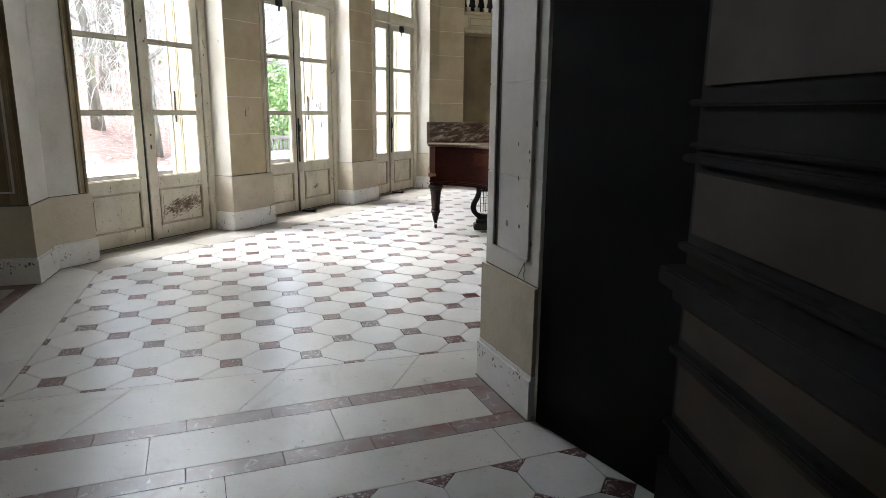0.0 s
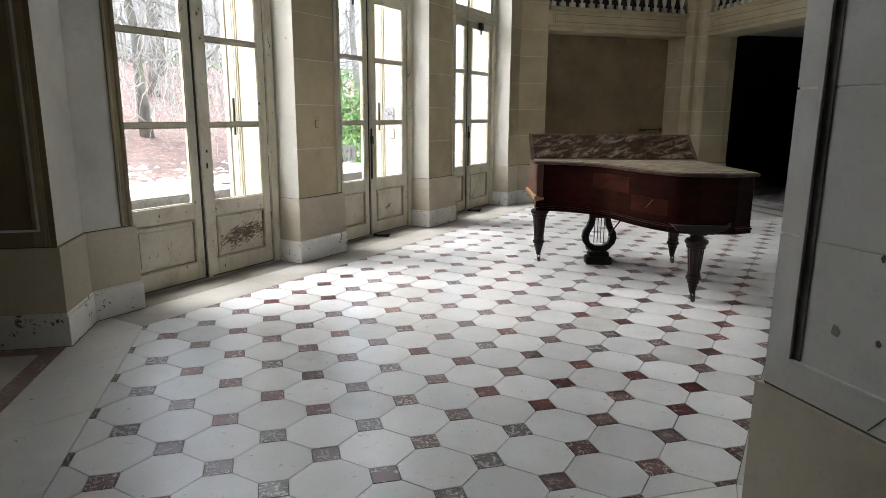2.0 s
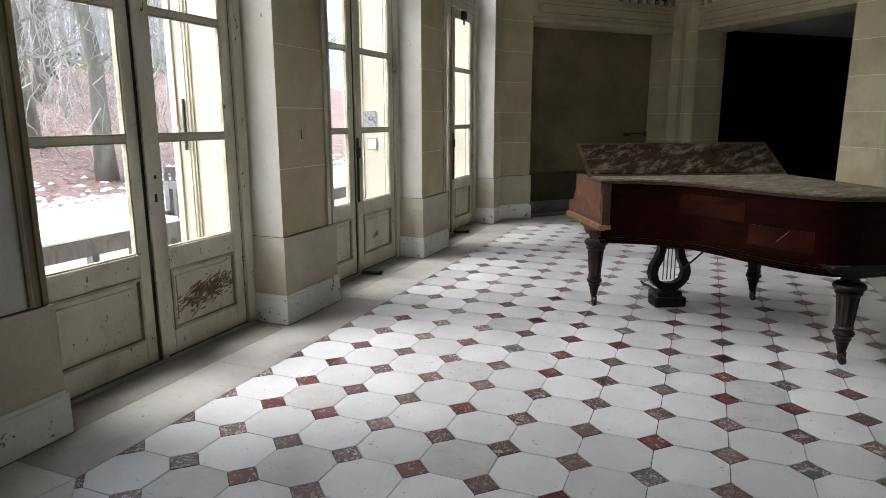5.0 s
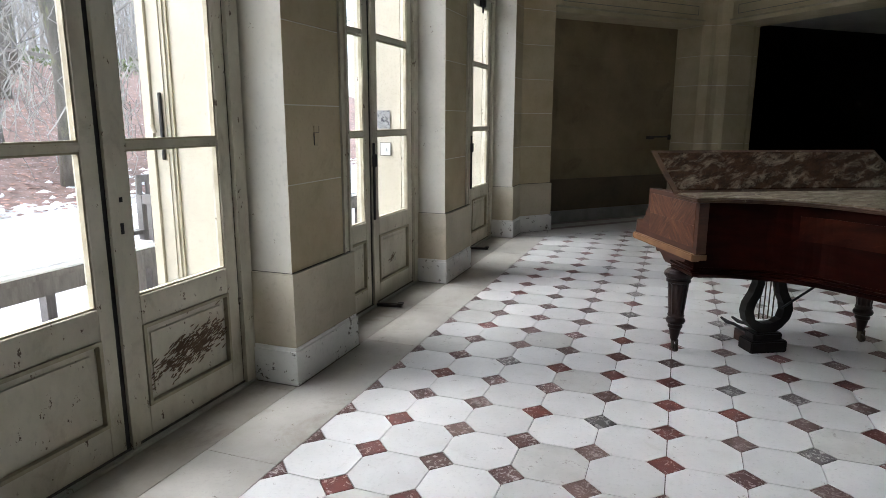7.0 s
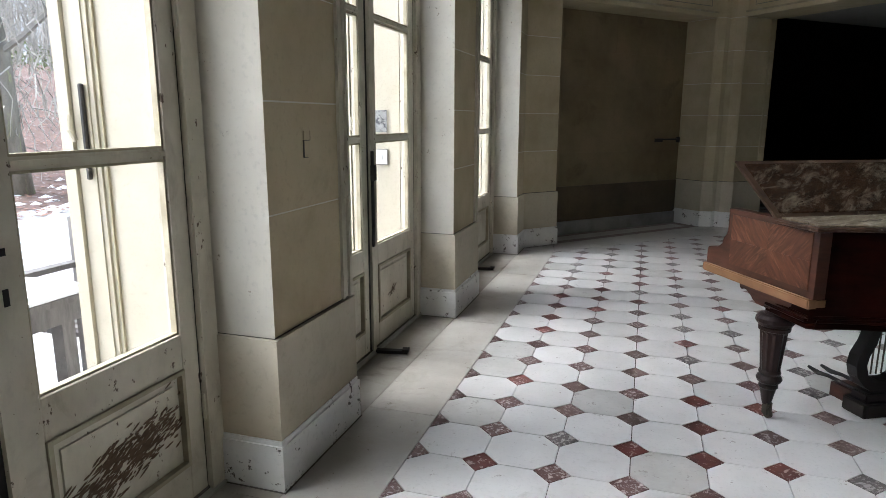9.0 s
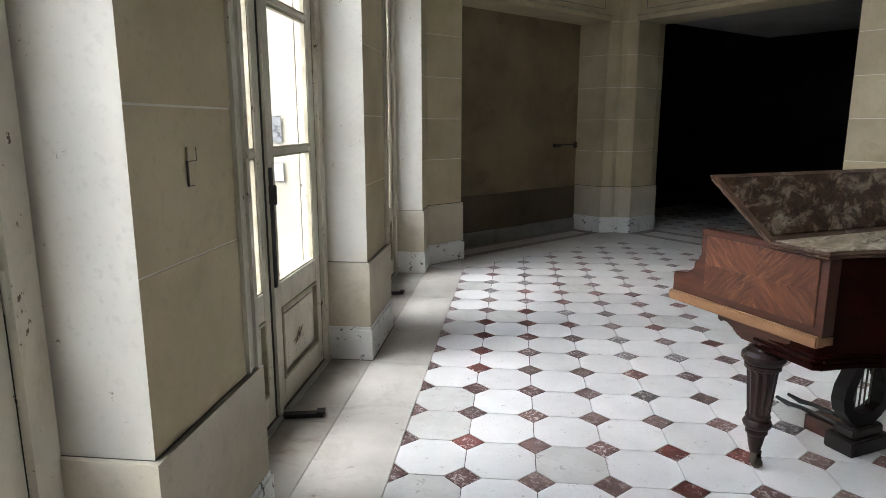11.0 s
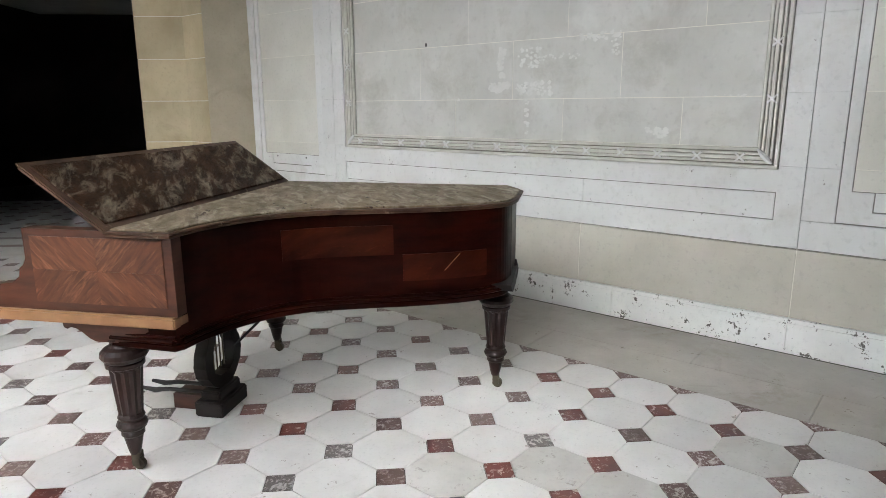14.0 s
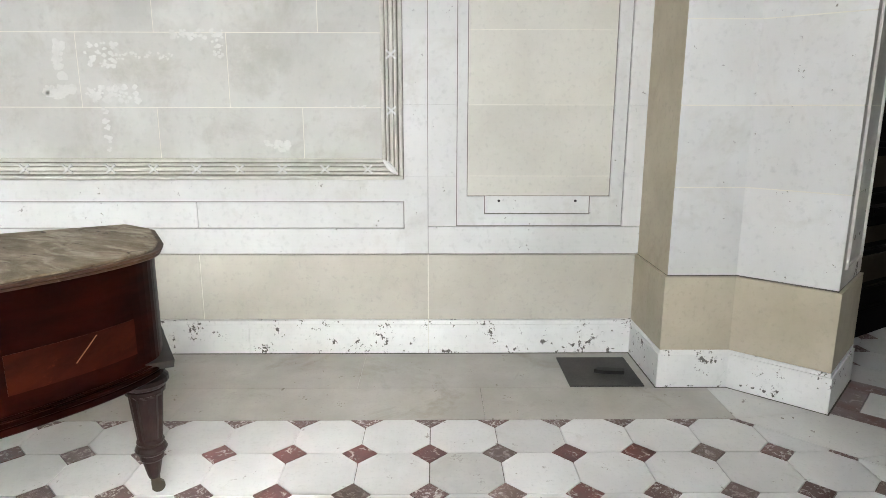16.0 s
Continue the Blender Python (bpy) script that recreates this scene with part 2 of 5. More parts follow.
GREYMETAL = material("grey_cast_plate", (0.060, 0.056, 0.052), (0.042, 0.040, 0.038), 8, 0.6, None, 0.2, 90, metal=0.3)
EBONYRED = material("dark_red_turned_wood", (0.024, 0.009, 0.006), (0.012, 0.006, 0.005), 6, 0.34, 0.5, 0.05, 50, local=True, spec=0.35)
ROSEEDGE = material("rosewood_frame", (0.070, 0.022, 0.0105), (0.034, 0.011, 0.006), 5, 0.35, 0.5, 0.05, 60, stretch=(1, 1, 6), local=True)
REDVENEER = material("faded_red_veneer", (0.034, 0.0070, 0.0026), (0.011, 0.0023, 0.0012), 2.5, 0.36, 0.48, 0.05, 60, stretch=(1.4, 1.4, 5), turn=(0, 35, 0), local=True, vein=((0.075, 0.020, 0.0075), 7, 0.58, 0.80), swirl=0.4, spec=0.06)
ROSE_A = material("rosewood_veneer_rising", (0.120, 0.041, 0.0165), (0.056, 0.0175, 0.008), 6, 0.35, 0.5, 0.05, 70, stretch=(1, 1.5, 10), turn=(45, 0, 0), local=True, vein=((0.22, 0.10, 0.05), 5, 0.52, 0.72), swirl=0.3)
ROSE_B = material("rosewood_veneer_falling", (0.100, 0.034, 0.0140), (0.048, 0.0150, 0.007), 6, 0.35, 0.5, 0.05, 70, stretch=(1, 1.5, 10), turn=(-45, 0, 0), local=True, vein=((0.21, 0.095, 0.047), 5, 0.52, 0.72), swirl=0.3)
LEAFRED = material("dry_beech_leaves", (0.34, 0.19, 0.14), (0.20, 0.125, 0.09), 8, 0.8, None, 0, 30, vary=0.6)
# twig grey lifted to put haze over the far trees
TWIGPALE = material("pale_hazed_twigs", (0.44, 0.42, 0.38), (0.33, 0.315, 0.28), 1, 0.95, None, 0, 30)
LATTICE = material("white_lattice_paint", (0.70, 0.67, 0.58), (0.60, 0.57, 0.48), 6, 0.6, None, 0.05, 40)
VOID = material("baluster_gap_shade", (0.03, 0.028, 0.026), (0.05, 0.045, 0.04), 4, 0.9, None, 0.0, 40)
LEAFGROUND = material("leaf_litter_slope", (0.25, 0.160, 0.130), (0.15, 0.105, 0.085), 2.5, 0.9, None, 0.8, 6, vein=((0.50, 0.47, 0.46), 9.0, 0.58, 0.66), swirl=0.3)
TERRACE = material("snowy_gravel_terrace", (0.52, 0.52, 0.53), (0.36, 0.35, 0.335), 0.9, 0.85, None, 0.3, 20)
SNOW = material("fresh_snow", (0.86, 0.88, 0.90), (0.80, 0.82, 0.85), 4, 0.7, None, 0.15, 30)
# mossy bark, lightened partly to paint haze over the trunks
BARK = material("mossy_grey_bark", (0.25, 0.235, 0.20), (0.15, 0.14, 0.115), 5, 0.9, None, 0.5, 25, stretch=(1, 1, 0.3), vein=((0.30, 0.32, 0.16), 3, 0.55, 0.7))
TWIG = material("bare_twigs", (0.30, 0.285, 0.26), (0.20, 0.19, 0.17), 5, 0.9, None, 0.0, 25, vein=((0.30, 0.33, 0.14), 2, 0.6, 0.7))
UNDERGROWTH = material("pale_undergrowth", (0.22, 0.27, 0.13), (0.17, 0.19, 0.10), 2, 0.8, None, 0, 25, vary=0.3)
BUSH = material("evergreen_leaves", (0.11, 0.20, 0.06), (0.17, 0.29, 0.09), 3, 0.5, None, 0.0, 25, vary=0.3)
BENCH = material("weathered_teak", (0.20, 0.19, 0.18), (0.13, 0.12, 0.115), 6, 0.8, None, 0.2, 40, stretch=(1, 6, 1))
FACADE = material("cream_render", (0.66, 0.61, 0.48), (0.60, 0.55, 0.42), 1.5, 0.8, None, 0.1, 40)
SHUTTER = material("cream_shutter_paint", (0.50, 0.46, 0.36), (0.45, 0.41, 0.31), 3, 0.5, None, 0.05, 40)
PAPER = material("printed_notice", (0.30, 0.30, 0.29), (0.22, 0.22, 0.21), 30, 0.7, None, 0.0, 40, vein=((0.06, 0.06, 0.065), 14, 0.5, 0.6))
# backdrop colour has the haze of the distance painted in
WOODS = material("glowing_hazed_woods", (0.42, 0.42, 0.41), (0.30, 0.30, 0.29), 0.5, 0.95, None, 0.0, 3, vein=((0.56, 0.57, 0.57), 0.8, 0.45, 0.62))

# backdrop glows a little to give the far woods a hazy brightness
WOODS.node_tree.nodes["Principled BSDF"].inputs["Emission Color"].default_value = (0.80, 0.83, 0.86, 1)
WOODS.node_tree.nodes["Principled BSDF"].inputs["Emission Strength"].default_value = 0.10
GLASS = bpy.data.materials.new("old_window_glass")
GLASS.use_nodes = True
gn = GLASS.node_tree.nodes
gb = gn["Principled BSDF"]
gb.inputs["Base Color"].default_value = (0.97, 0.98, 0.98, 1)
gb.inputs["Roughness"].default_value = 0.0
gb.inputs["IOR"].default_value = 1.02
gb.inputs["Transmission Weight"].default_value = 1.0

# ---- building helpers ----


def part(name, bm, mat, parent=None, label="", smooth=False):
    me = bpy.data.meshes.new(name)
    bmesh.ops.recalc_face_normals(bm, faces=bm.faces[:])
    bm.to_mesh(me)
    bm.free()
    me.materials.append(mat)
    if smooth:
        for p in me.polygons:
            p.use_smooth = True
    ob = new(name, me)
    if parent:
        ob.parent = parent
    if label:
        ob["label"] = label
    return ob


def thing(name, label, category, group="", kind="", at=None):
    ob = new(name)
    ob.empty_display_size = 0.1
    if at is not None:
        ob.matrix_world = at
    return tagged(ob, label, category, group, kind)


def box(bm, x0, x1, y0, y1, z0, z1, m=None):
    vs = [bm.verts.new((x, y, z)) for z in (z0, z1) for x, y in ((x0, y0), (x1, y0), (x1, y1), (x0, y1))]
    if m is not None:
        for v in vs:
            v.co = m @ v.co
    for q in ((0, 3, 2, 1), (4, 5, 6, 7), (0, 1, 5, 4), (1, 2, 6, 5), (2, 3, 7, 6), (3, 0, 4, 7)):
        bm.faces.new([vs[i] for i in q])
    return vs


def prism(bm, poly, z0, z1, top=1.0, inset=None):
    lo = [bm.verts.new((x, y, z0)) for x, y in poly]
    up = inset if inset else poly
    hi = [bm.verts.new((x, y, z1)) for x, y in up]
    k = len(poly)
    bm.faces.new(lo[::-1])
    bm.faces.new(hi)
    for i in range(k):
        bm.faces.new((lo[i], lo[(i + 1) % k], hi[(i + 1) % k], hi[i]))


def boxes(*rows, m=None):
    bm = bmesh.new()
    for r in rows:
        box(bm, *r, m=m)
    return bm


def lathe(bm, profile, segs=20, m=None, flute=None):
    rings = []
    for z, r in profile:
        ring = []
        for i in range(segs):
            a = 2 * math.pi * i / segs
            k = 1.0
            if flute and flute[0] < z < flute[1]:
                k = 1.0 - 0.10 * (i % 2)
            v = Vector((r * k * math.cos(a), r * k * math.sin(a), z))
            ring.append(bm.verts.new(m @ v if m is not None else v))
        rings.append(ring)
    for a, b in zip(rings, rings[1:]):
        for i in range(segs):
            bm.faces.new((a[i], a[(i + 1) % segs], b[(i + 1) % segs], b[i]))
    bm.faces.new(rings[0][::-1])
    bm.faces.new(rings[-1])


def tube(bm, pts, radii, segs=6):
    rings = []
    for i, p in enumerate(pts):
        p = Vector(p)
        d = (Vector(pts[min(i + 1, len(pts) - 1)]) - Vector(pts[max(i - 1, 0)])).normalized()
        a = d.orthogonal().normalized()
        b = d.cross(a)
        r = radii[i] if isinstance(radii, (list, tuple)) else radii
        rings.append([bm.verts.new(p + r * (math.cos(2 * math.pi * k / segs) * a + math.sin(2 * math.pi * k / segs) * b)) for k in range(segs)])
    for a, b in zip(rings, rings[1:]):
        best = min(range(segs), key=lambda s: sum((a[k].co - b[(k + s) % segs].co).length for k in range(segs)))
        for k in range(segs):
            bm.faces.new((a[k], a[(k + 1) % segs], b[(k + 1 + best) % segs], b[(k + best) % segs]))
    bm.faces.new(rings[0][::-1])
    bm.faces.new(rings[-1])


def offset_line(line, d):
    """The open plan line moved d to its left, with mitred corners."""
    out = []
    for i, p in enumerate(line):
        p = Vector(p)
        ns = []
        if i:
            e = (p - Vector(line[i - 1])).normalized()
            ns.append(Vector((-e.y, e.x)))
        if i < len(line) - 1:
            e = (Vector(line[i + 1]) - p).normalized()
            ns.append(Vector((-e.y, e.x)))
        nn = sum(ns, Vector((0, 0))).normalized()
        out.append(p + nn * (d / max(0.3, nn.dot(ns[0]))))
    return out


def strip(bm, line, d0, d1, z0, z1):
    a, b = offset_line(line, d0), offset_line(line, d1)
    for i in range(len(line) - 1):
        prism(bm, [a[i], a[i + 1], b[i + 1], b[i]], z0, z1)


def clip(poly, a, b, c):
    """The piece of a convex plan polygon where a*x + b*y <= c."""
    out = []
    for i, p in enumerate(poly):
        q = poly[(i + 1) % len(poly)]
        fp, fq = a * p[0] + b * p[1] - c, a * q[0] + b * q[1] - c
        if fp <= 0:
            out.append(p)
        if (fp < 0 < fq) or (fq < 0 < fp):
            t = fp / (fp - fq)
            out.append((p[0] + t * (q[0] - p[0]), p[1] + t * (q[1] - p[1])))
    return out


def shrink(poly, d):
    """A convex plan polygon with every side moved in by d."""
    area = sum(p[0] * q[1] - q[0] * p[1] for p, q in zip(poly, poly[1:] + poly[:1]))
    pts = poly if area > 0 else poly[::-1]
    out = pts
    for p, q in zip(pts, pts[1:] + pts[:1]):
        ex, ey = q[0] - p[0], q[1] - p[1]
        k = math.hypot(ex, ey)
        if k < 1e-4:
            continue
        nx, ny = ey / k, -ex / k
        out = clip(out, nx, ny, nx * p[0] + ny * p[1] - d)
    return out


# Diagonal ends of the room, in a quarter plan from the middle of the room
DIR, NRM = Vector((-0.6727, 0.7400)), Vector((0.7400, 0.6727))
D0, D1, D2 = Vector((2.18, 3.512)), Vector((1.872, 3.853)), Vector((0.185, 5.712))
REVEAL, LINTEL, CEILING = 0.52, 2.66, 4.25
COURSES = [0.606, 1.06, 1.46, 1.86, 2.26, 2.66, 3.06, 3.46, 3.86, CEILING]


def quarter(p, sx, sy):
    return Vector((CX + sx * p[0], CY + sy * p[1]))


def dress(line, side, parent, stone, courses=COURSES, base=0.205, plain=(), reveal=None, other=None):
    """Skirting, dado and stone courses along the foot and face of a wall line; side is +1 if the room lies to its left."""
    bm = bmesh.new()
    strip(bm, line, 0, side * 0.030, 0, base - 0.02)
    strip(bm, line, 0, side * 0.022, base - 0.02, base)
    part("skirting", bm, SKIRT, parent, "chipped white skirting")
    # dark strip laid on the floor along the skirting
    bm = bmesh.new()
    strip(bm, line, side * 0.030, side * 0.037, 0, 0.0015)
    part("floor_joint", bm, GROUT, parent, "dark line along the foot of the wall")
    bm = bmesh.new()
    strip(bm, line, 0, side * 0.020, base + 0.002, courses[0] - 0.004)
    part("dado", bm, DADO, parent, "buff stone dado block")
    # dark strip paints the shadow line where the dado stands proud
    bm = bmesh.new()
    strip(bm, line, 0, side * 0.0025, courses[0] - 0.006, courses[0] + 0.003)
    part("dado_joint", bm, GROUT, parent, "dark strip painting the joint's shadow line over the dado")
    a = line
    for z0, z1 in zip(courses, courses[1:]):
        for i in range(len(a) - 1):
            p, q = offset_line(a, 0)[i], offset_line(a, 0)[i + 1]
            o, r = offset_line(a, side * 0.004)[i], offset_line(a, side * 0.004)[i + 1]
            if (q - p).length < 0.06 or i in plain:
                continue
            bm = bmesh.new()
            prism(bm, [p, q, r, o], z0 + 0.003, z1 - 0.003)
            part("stone_block", bm, (other or {}).get(i, stone), parent)
    for i in plain:
        bm = bmesh.new()
        prism(bm, [offset_line(a, 0)[i], offset_line(a, 0)[i + 1], offset_line(a, side * 0.004)[i + 1], offset_line(a, side * 0.004)[i]], courses[0], courses[-1])
        part("reveal_face", bm, reveal or REVEALPAINT, parent, "smooth cream reveal")


def edge_trim(parent, yn, paint=None):
    """Moulded strip up the north edge of a pier's face."""
    fx = CX - 2.18
    bm = boxes((fx, fx + 0.010, yn - 0.085, yn + 0.004, 0.612, CEILING), (fx + 0.010, fx + 0.018, yn - 0.085, yn - 0.072, 0.612, CEILING),
               (fx + 0.010, fx + 0.022, yn - 0.030, yn - 0.004, 0.612, CEILING))
    part("edge_moulding", bm, paint or PAINT, parent, "cream moulded edge strip")
    part("edge_groove", boxes((fx + 0.010, fx + 0.0125, yn - 0.070, yn - 0.062, 0.612, CEILING)), PAINT_EDGE, parent)


# ---- structure ----
part("ground", boxes((-60, 8, -30, 45, -0.40, -0.12)), TERRACE)
ground = bpy.data.objects["ground"]
tagged(ground, "snow-dusted gravel terrace and ground outside", "ground", kind="structure")
floor = part("floor", boxes((CX - 2.75, CX + 6.2, CY - 11, CY + 11, -0.11, -0.012)), GROUT)
tagged(floor, "octagonal white marble floor with red marble dots", "floor", kind="structure")
ceiling = part("ceiling", boxes((CX - 2.95, CX + 6.4, CY - 11.2, CY + 11.2, CEILING, CEILING + 0.2)), CEIL)
tagged(ceiling, "unseen ceiling, coloured dark to cut bounced light", "ceiling", kind="structure")

QUARTERS = {"sw": (-1, -1), "se": (1, -1), "nw": (-1, 1), "ne": (1, 1)}
# corner piers with the chamfered return to the end openings
for key, (sx, sy) in QUARTERS.items():
    bay = 2.50 if sx < 0 else 2.69
    line = [(bay, 3.16), (2.18, 3.16), tuple(D0), tuple(D1), tuple(D1 + REVEAL * NRM)]
    pts = [quarter(p, sx, sy) for p in line]
    side = 1 if sx * sy > 0 else -1
    # the room lies on the left of the line where the quarter is mirrored an even number of times
    back = [quarter((3.2 if sx > 0 else 2.75, (D1 + REVEAL * NRM)[1]), sx, sy), quarter((3.2 if sx > 0 else 2.75, 3.16), sx, sy)]
    pier = thing("wall_pier_" + key, "cream stone corner pier with chamfered face", "wall", kind="structure")
    bm = bmesh.new()
    prism(bm, [*pts, *back], 0, CEILING)
    part("core", bm, MORTAR, pier)
    dress(pts, side, pier, PLASTER if key == "se" else SOFTSTONE if key == "sw" else STONE, [COURSES[0], COURSES[5], CEILING] if key == "sw" else COURSES,
          plain=(0,), reveal=REVEALPAINT if sx < 0 else DADO, other={"sw": {3: BROWNSTONE}, "se": {3: SOFTSTONE}}.get(key))
    if key == "sw":
        edge_trim(pier, CY - 3.16, TANPAINT)
        for u0, u1, out in ((0.03, 0.11, 0.014), (0.045, 0.065, 0.022)):
            a, b = pts[3].lerp(pts[4], u0 / REVEAL), pts[3].lerp(pts[4], u1 / REVEAL)
            o = Vector((-DIR[0], -DIR[1])) * out
            bm = bmesh.new()
            prism(bm, [a, b, b + o, a + o], 0.612, LINTEL)
            part("reveal_strip", bm, TANPAINT, pier, "tan moulded strip on the reveal")
# piers between the garden doors
for key, sy in (("south", -1), ("north", 1)):
    line = [(2.50, 0.838), (2.18, 0.838), (2.18, 1.465), (2.50, 1.465)]
    pts = [quarter(p, -1, sy) for p in line]
    pier = thing("wall_pier_" + key, "cream stone pier between two garden doors", "wall", kind="structure")
    bm = bmesh.new()
    prism(bm, [*pts, quarter((2.75, 1.465), -1, sy), quarter((2.75, 0.838), -1, sy)], 0, CEILING)
    part("core", bm, MORTAR, pier)
    dress(pts, 1 if sy < 0 else -1, pier, STONE, plain=(0, 2))
    yn = max(p.y for p in pts)
    edge_trim(pier, yn)
# apex piers at the two ends
courses_top = COURSES[0] + 0.004
for key, sy in (("south", -1), ("north", 1)):
    half = [tuple(D2 + REVEAL * NRM), tuple(D2), (0.06, 5.735), (0.0, 5.80)]
    line = half + [(-x, y) for x, y in half[-2::-1]]
    pts = [quarter(p, 1, sy) for p in line]
    pier = thing("wall_apex_" + key, "cream stone pier between two end openings", "wall", kind="structure")
    bm = bmesh.new()
    prism(bm, [*pts[:3], quarter((0, 5.80), 1, sy), *pts[4:]], 0, CEILING)
    part("core", bm, MORTAR, pier)
    dress(pts, 1 if sy > 0 else -1, pier, STONE)
    # thin upright beads beside the openings and along the inner edge of each reveal
    for sx in (-1, 1):
        P2, P1 = quarter(D2, sx, sy), quarter((0.06, 5.735), sx, sy)
        run = (P1 - P2).normalized()
        face = Vector((run.y, -run.x))
        if face.y * sy > 0:
            face = -face
        for u0, u1, out in ((0.004, 0.022, 0.016), (0.030, 0.038, 0.011)):
            bm = bmesh.new()
            prism(bm, [P2 + u0 * run, P2 + u1 * run, P2 + u1 * run + out * face, P2 + u0 * run + out * face], courses_top, LINTEL + 0.02)
            part("upright_bead", bm, STONE, pier, "thin stone bead beside the opening")
        back2, off = Vector((sx * NRM[0], sy * NRM[1])), Vector((sx * DIR[0], sy * DIR[1])) * -1
        for v0, v1, out in ((REVEAL - 0.11, REVEAL - 0.095, 0.014), (REVEAL - 0.088, REVEAL - 0.080, 0.010)):
            bm = bmesh.new()
            prism(bm, [P2 + v0 * back2, P2 + v1 * back2, P2 + v1 * back2 + out * off, P2 + v0 * back2 + out * off], courses_top, LINTEL - 0.002)
            part("reveal_bead", bm, STONE, pier, "thin stone bead inside the opening")
# walls over the end openings, with moulded lintel, frieze panel and blind balustrade
for key, (sx, sy) in QUARTERS.items():
    over = thing("lintel_wall_" + key, "stone wall over an end opening with moulded frieze and a row of small balusters", "wall", kind="structure")
    A, B = quarter(D1, sx, sy), quarter(D2, sx, sy)
    nn = Vector((sx * NRM[0], sy * NRM[1]))
    far = [A + REVEAL * nn, B + REVEAL * nn]
    bm = bmesh.new()
    prism(bm, [A, B, far[1], far[0]], LINTEL, 2.98)
    prism(bm, [A + 0.10 * nn, B + 0.10 * nn, far[1], far[0]], 2.98, 3.55)
    prism(bm, [A, B, far[1], far[0]], 3.55, CEILING)
    part("core", bm, STONE, over)
    d = (B - A).normalized()
    for z0, z1, out in ((LINTEL, LINTEL + 0.05, 0.03), (LINTEL + 0.05, LINTEL + 0.07, 0.045), (2.955, 2.99, 0.05), (2.99, 3.01, 0.065)):
        bm = bmesh.new()
        prism(bm, [A, B, B - out * nn, A - out * nn], z0, z1)
        part("moulding", bm, PAINT_EDGE if out == 0.045 else STONE, over)
    bm = bmesh.new()
    prism(bm, [A + 0.08 * d, B - 0.08 * d, B - 0.08 * d - 0.012 * nn, A + 0.08 * d - 0.012 * nn], LINTEL + 0.10, 2.93)
    part("frieze_panel", bm, STONE, over)
    lo2, hi2 = LINTEL + 0.125, 2.905
    a0, b0 = A + 0.105 * d - 0.012 * nn, B - 0.105 * d - 0.012 * nn
    bm = bmesh.new()
    for p, q, z0, z1 in ((a0, b0, lo2, lo2 + 0.009), (a0, b0, hi2 - 0.009, hi2), (a0, a0 + 0.009 * d, lo2 + 0.009, hi2 - 0.009), (b0 - 0.009 * d, b0, lo2 + 0.009, hi2 - 0.009)):
        prism(bm, [p, q, q - 0.002 * nn, p - 0.002 * nn], z0, z1)
    part("frieze_line", bm, FRAMEBED, over, "dark line round the frieze panel")
    # thin dark sheet stands in for the shaded space between the balusters
    bm = bmesh.new()
    prism(bm, [A + 0.096 * nn, B + 0.096 * nn, B + 0.09 * nn, A + 0.09 * nn], 3.0, 3.54)
    part("grille_back", bm, VOID, over, "dark sheet painting the shade behind the balusters")
    span = (B - A).length
    rot = Matrix(((d.x, nn.x, 0, A.x), (d.y, nn.y, 0, A.y), (0, 0, 1, 0), (0, 0, 0, 1)))
    count = 15
    for k in range(count):
        bm = bmesh.new()
        mm = rot @ Matrix.Translation(((k + 0.5) * span / count, 0.045, 0))
        box(bm, -0.040, 0.040, -0.035, 0.035, 3.012, 3.09, mm)
        lathe(bm, [(3.09, 0.022), (3.11, 0.018), (3.17, 0.034), (3.25, 0.042), (3.33, 0.030), (3.42, 0.018), (3.46, 0.022)], 8, mm)
        box(bm, -0.040, 0.040, -0.035, 0.035, 3.46, 3.545, mm)
        part("baluster", bm, LATTICE, over, "small white baluster")

# low ceilings of the rooms behind the open ends
for key, (sx, sy) in QUARTERS.items():
    if key == "nw":
        continue
    A, B = quarter(D1 + REVEAL * NRM, sx, sy), quarter(D2 + REVEAL * NRM, sx, sy)
    nn = Vector((sx * NRM[0], sy * NRM[1]))
    d = (B - A).normalized()
    bm = bmesh.new()
    prism(bm, [A - 0.25 * d, B + 0.02 * d, B + 0.02 * d + 2.6 * nn, A - 0.25 * d + 2.6 * nn], LINTEL + 0.03, LINTEL + 0.15)
    tagged(part("ceiling_side_" + key, bm, SIDECEIL), "low grey plaster ceiling of an unlit side room", "ceiling", kind="structure")

# ---- east wall with its panels ----
EX = -0.41
east = thing("wall_east", "white painted panelled wall with a stained grey field", "wall", kind="structure")
Y0, Y1 = CY - 3.16, CY + 3.16
part("core", boxes((EX + 0.02, EX + 0.30, Y0 - 0.1, Y1 + 0.1, 0, CEILING)), MORTAR, east)


def mirrored(a, b):
    return ((a, b), (2 * CY - b, 2 * CY - a))


def wall_piece(name, mat, y0, y1, z0, z1, x0=EX, depth=0.03, label=""):
    return part(name, boxes((x0, x0 + depth, y0, y1, z0, z1)), mat, east, label)


J1 = 4.80
part("joint_shadow", boxes((EX + 0.016, EX + 0.0205, Y0, 4.945, 0.604, CEILING), (EX + 0.016, EX + 0.0205, 2 * CY - 4.945, Y1, 0.604, CEILING),
                           (EX + 0.016, EX + 0.0205, 4.945, 2 * CY - 4.945, 0.604, 1.05)), OPENJOINT, east, "dark open joints")
part("pointing", boxes((EX + 0.008, EX + 0.0205, 5.05, 2 * CY - 5.08, 1.16, 3.2)), MORTAR, east, "pale pointing between the blocks")
part("dado_pointing", boxes((EX + 0.004, EX + 0.0205, Y0, Y1, 0.207, 0.600)), MORTAR, east, "pale pointing of the dado")
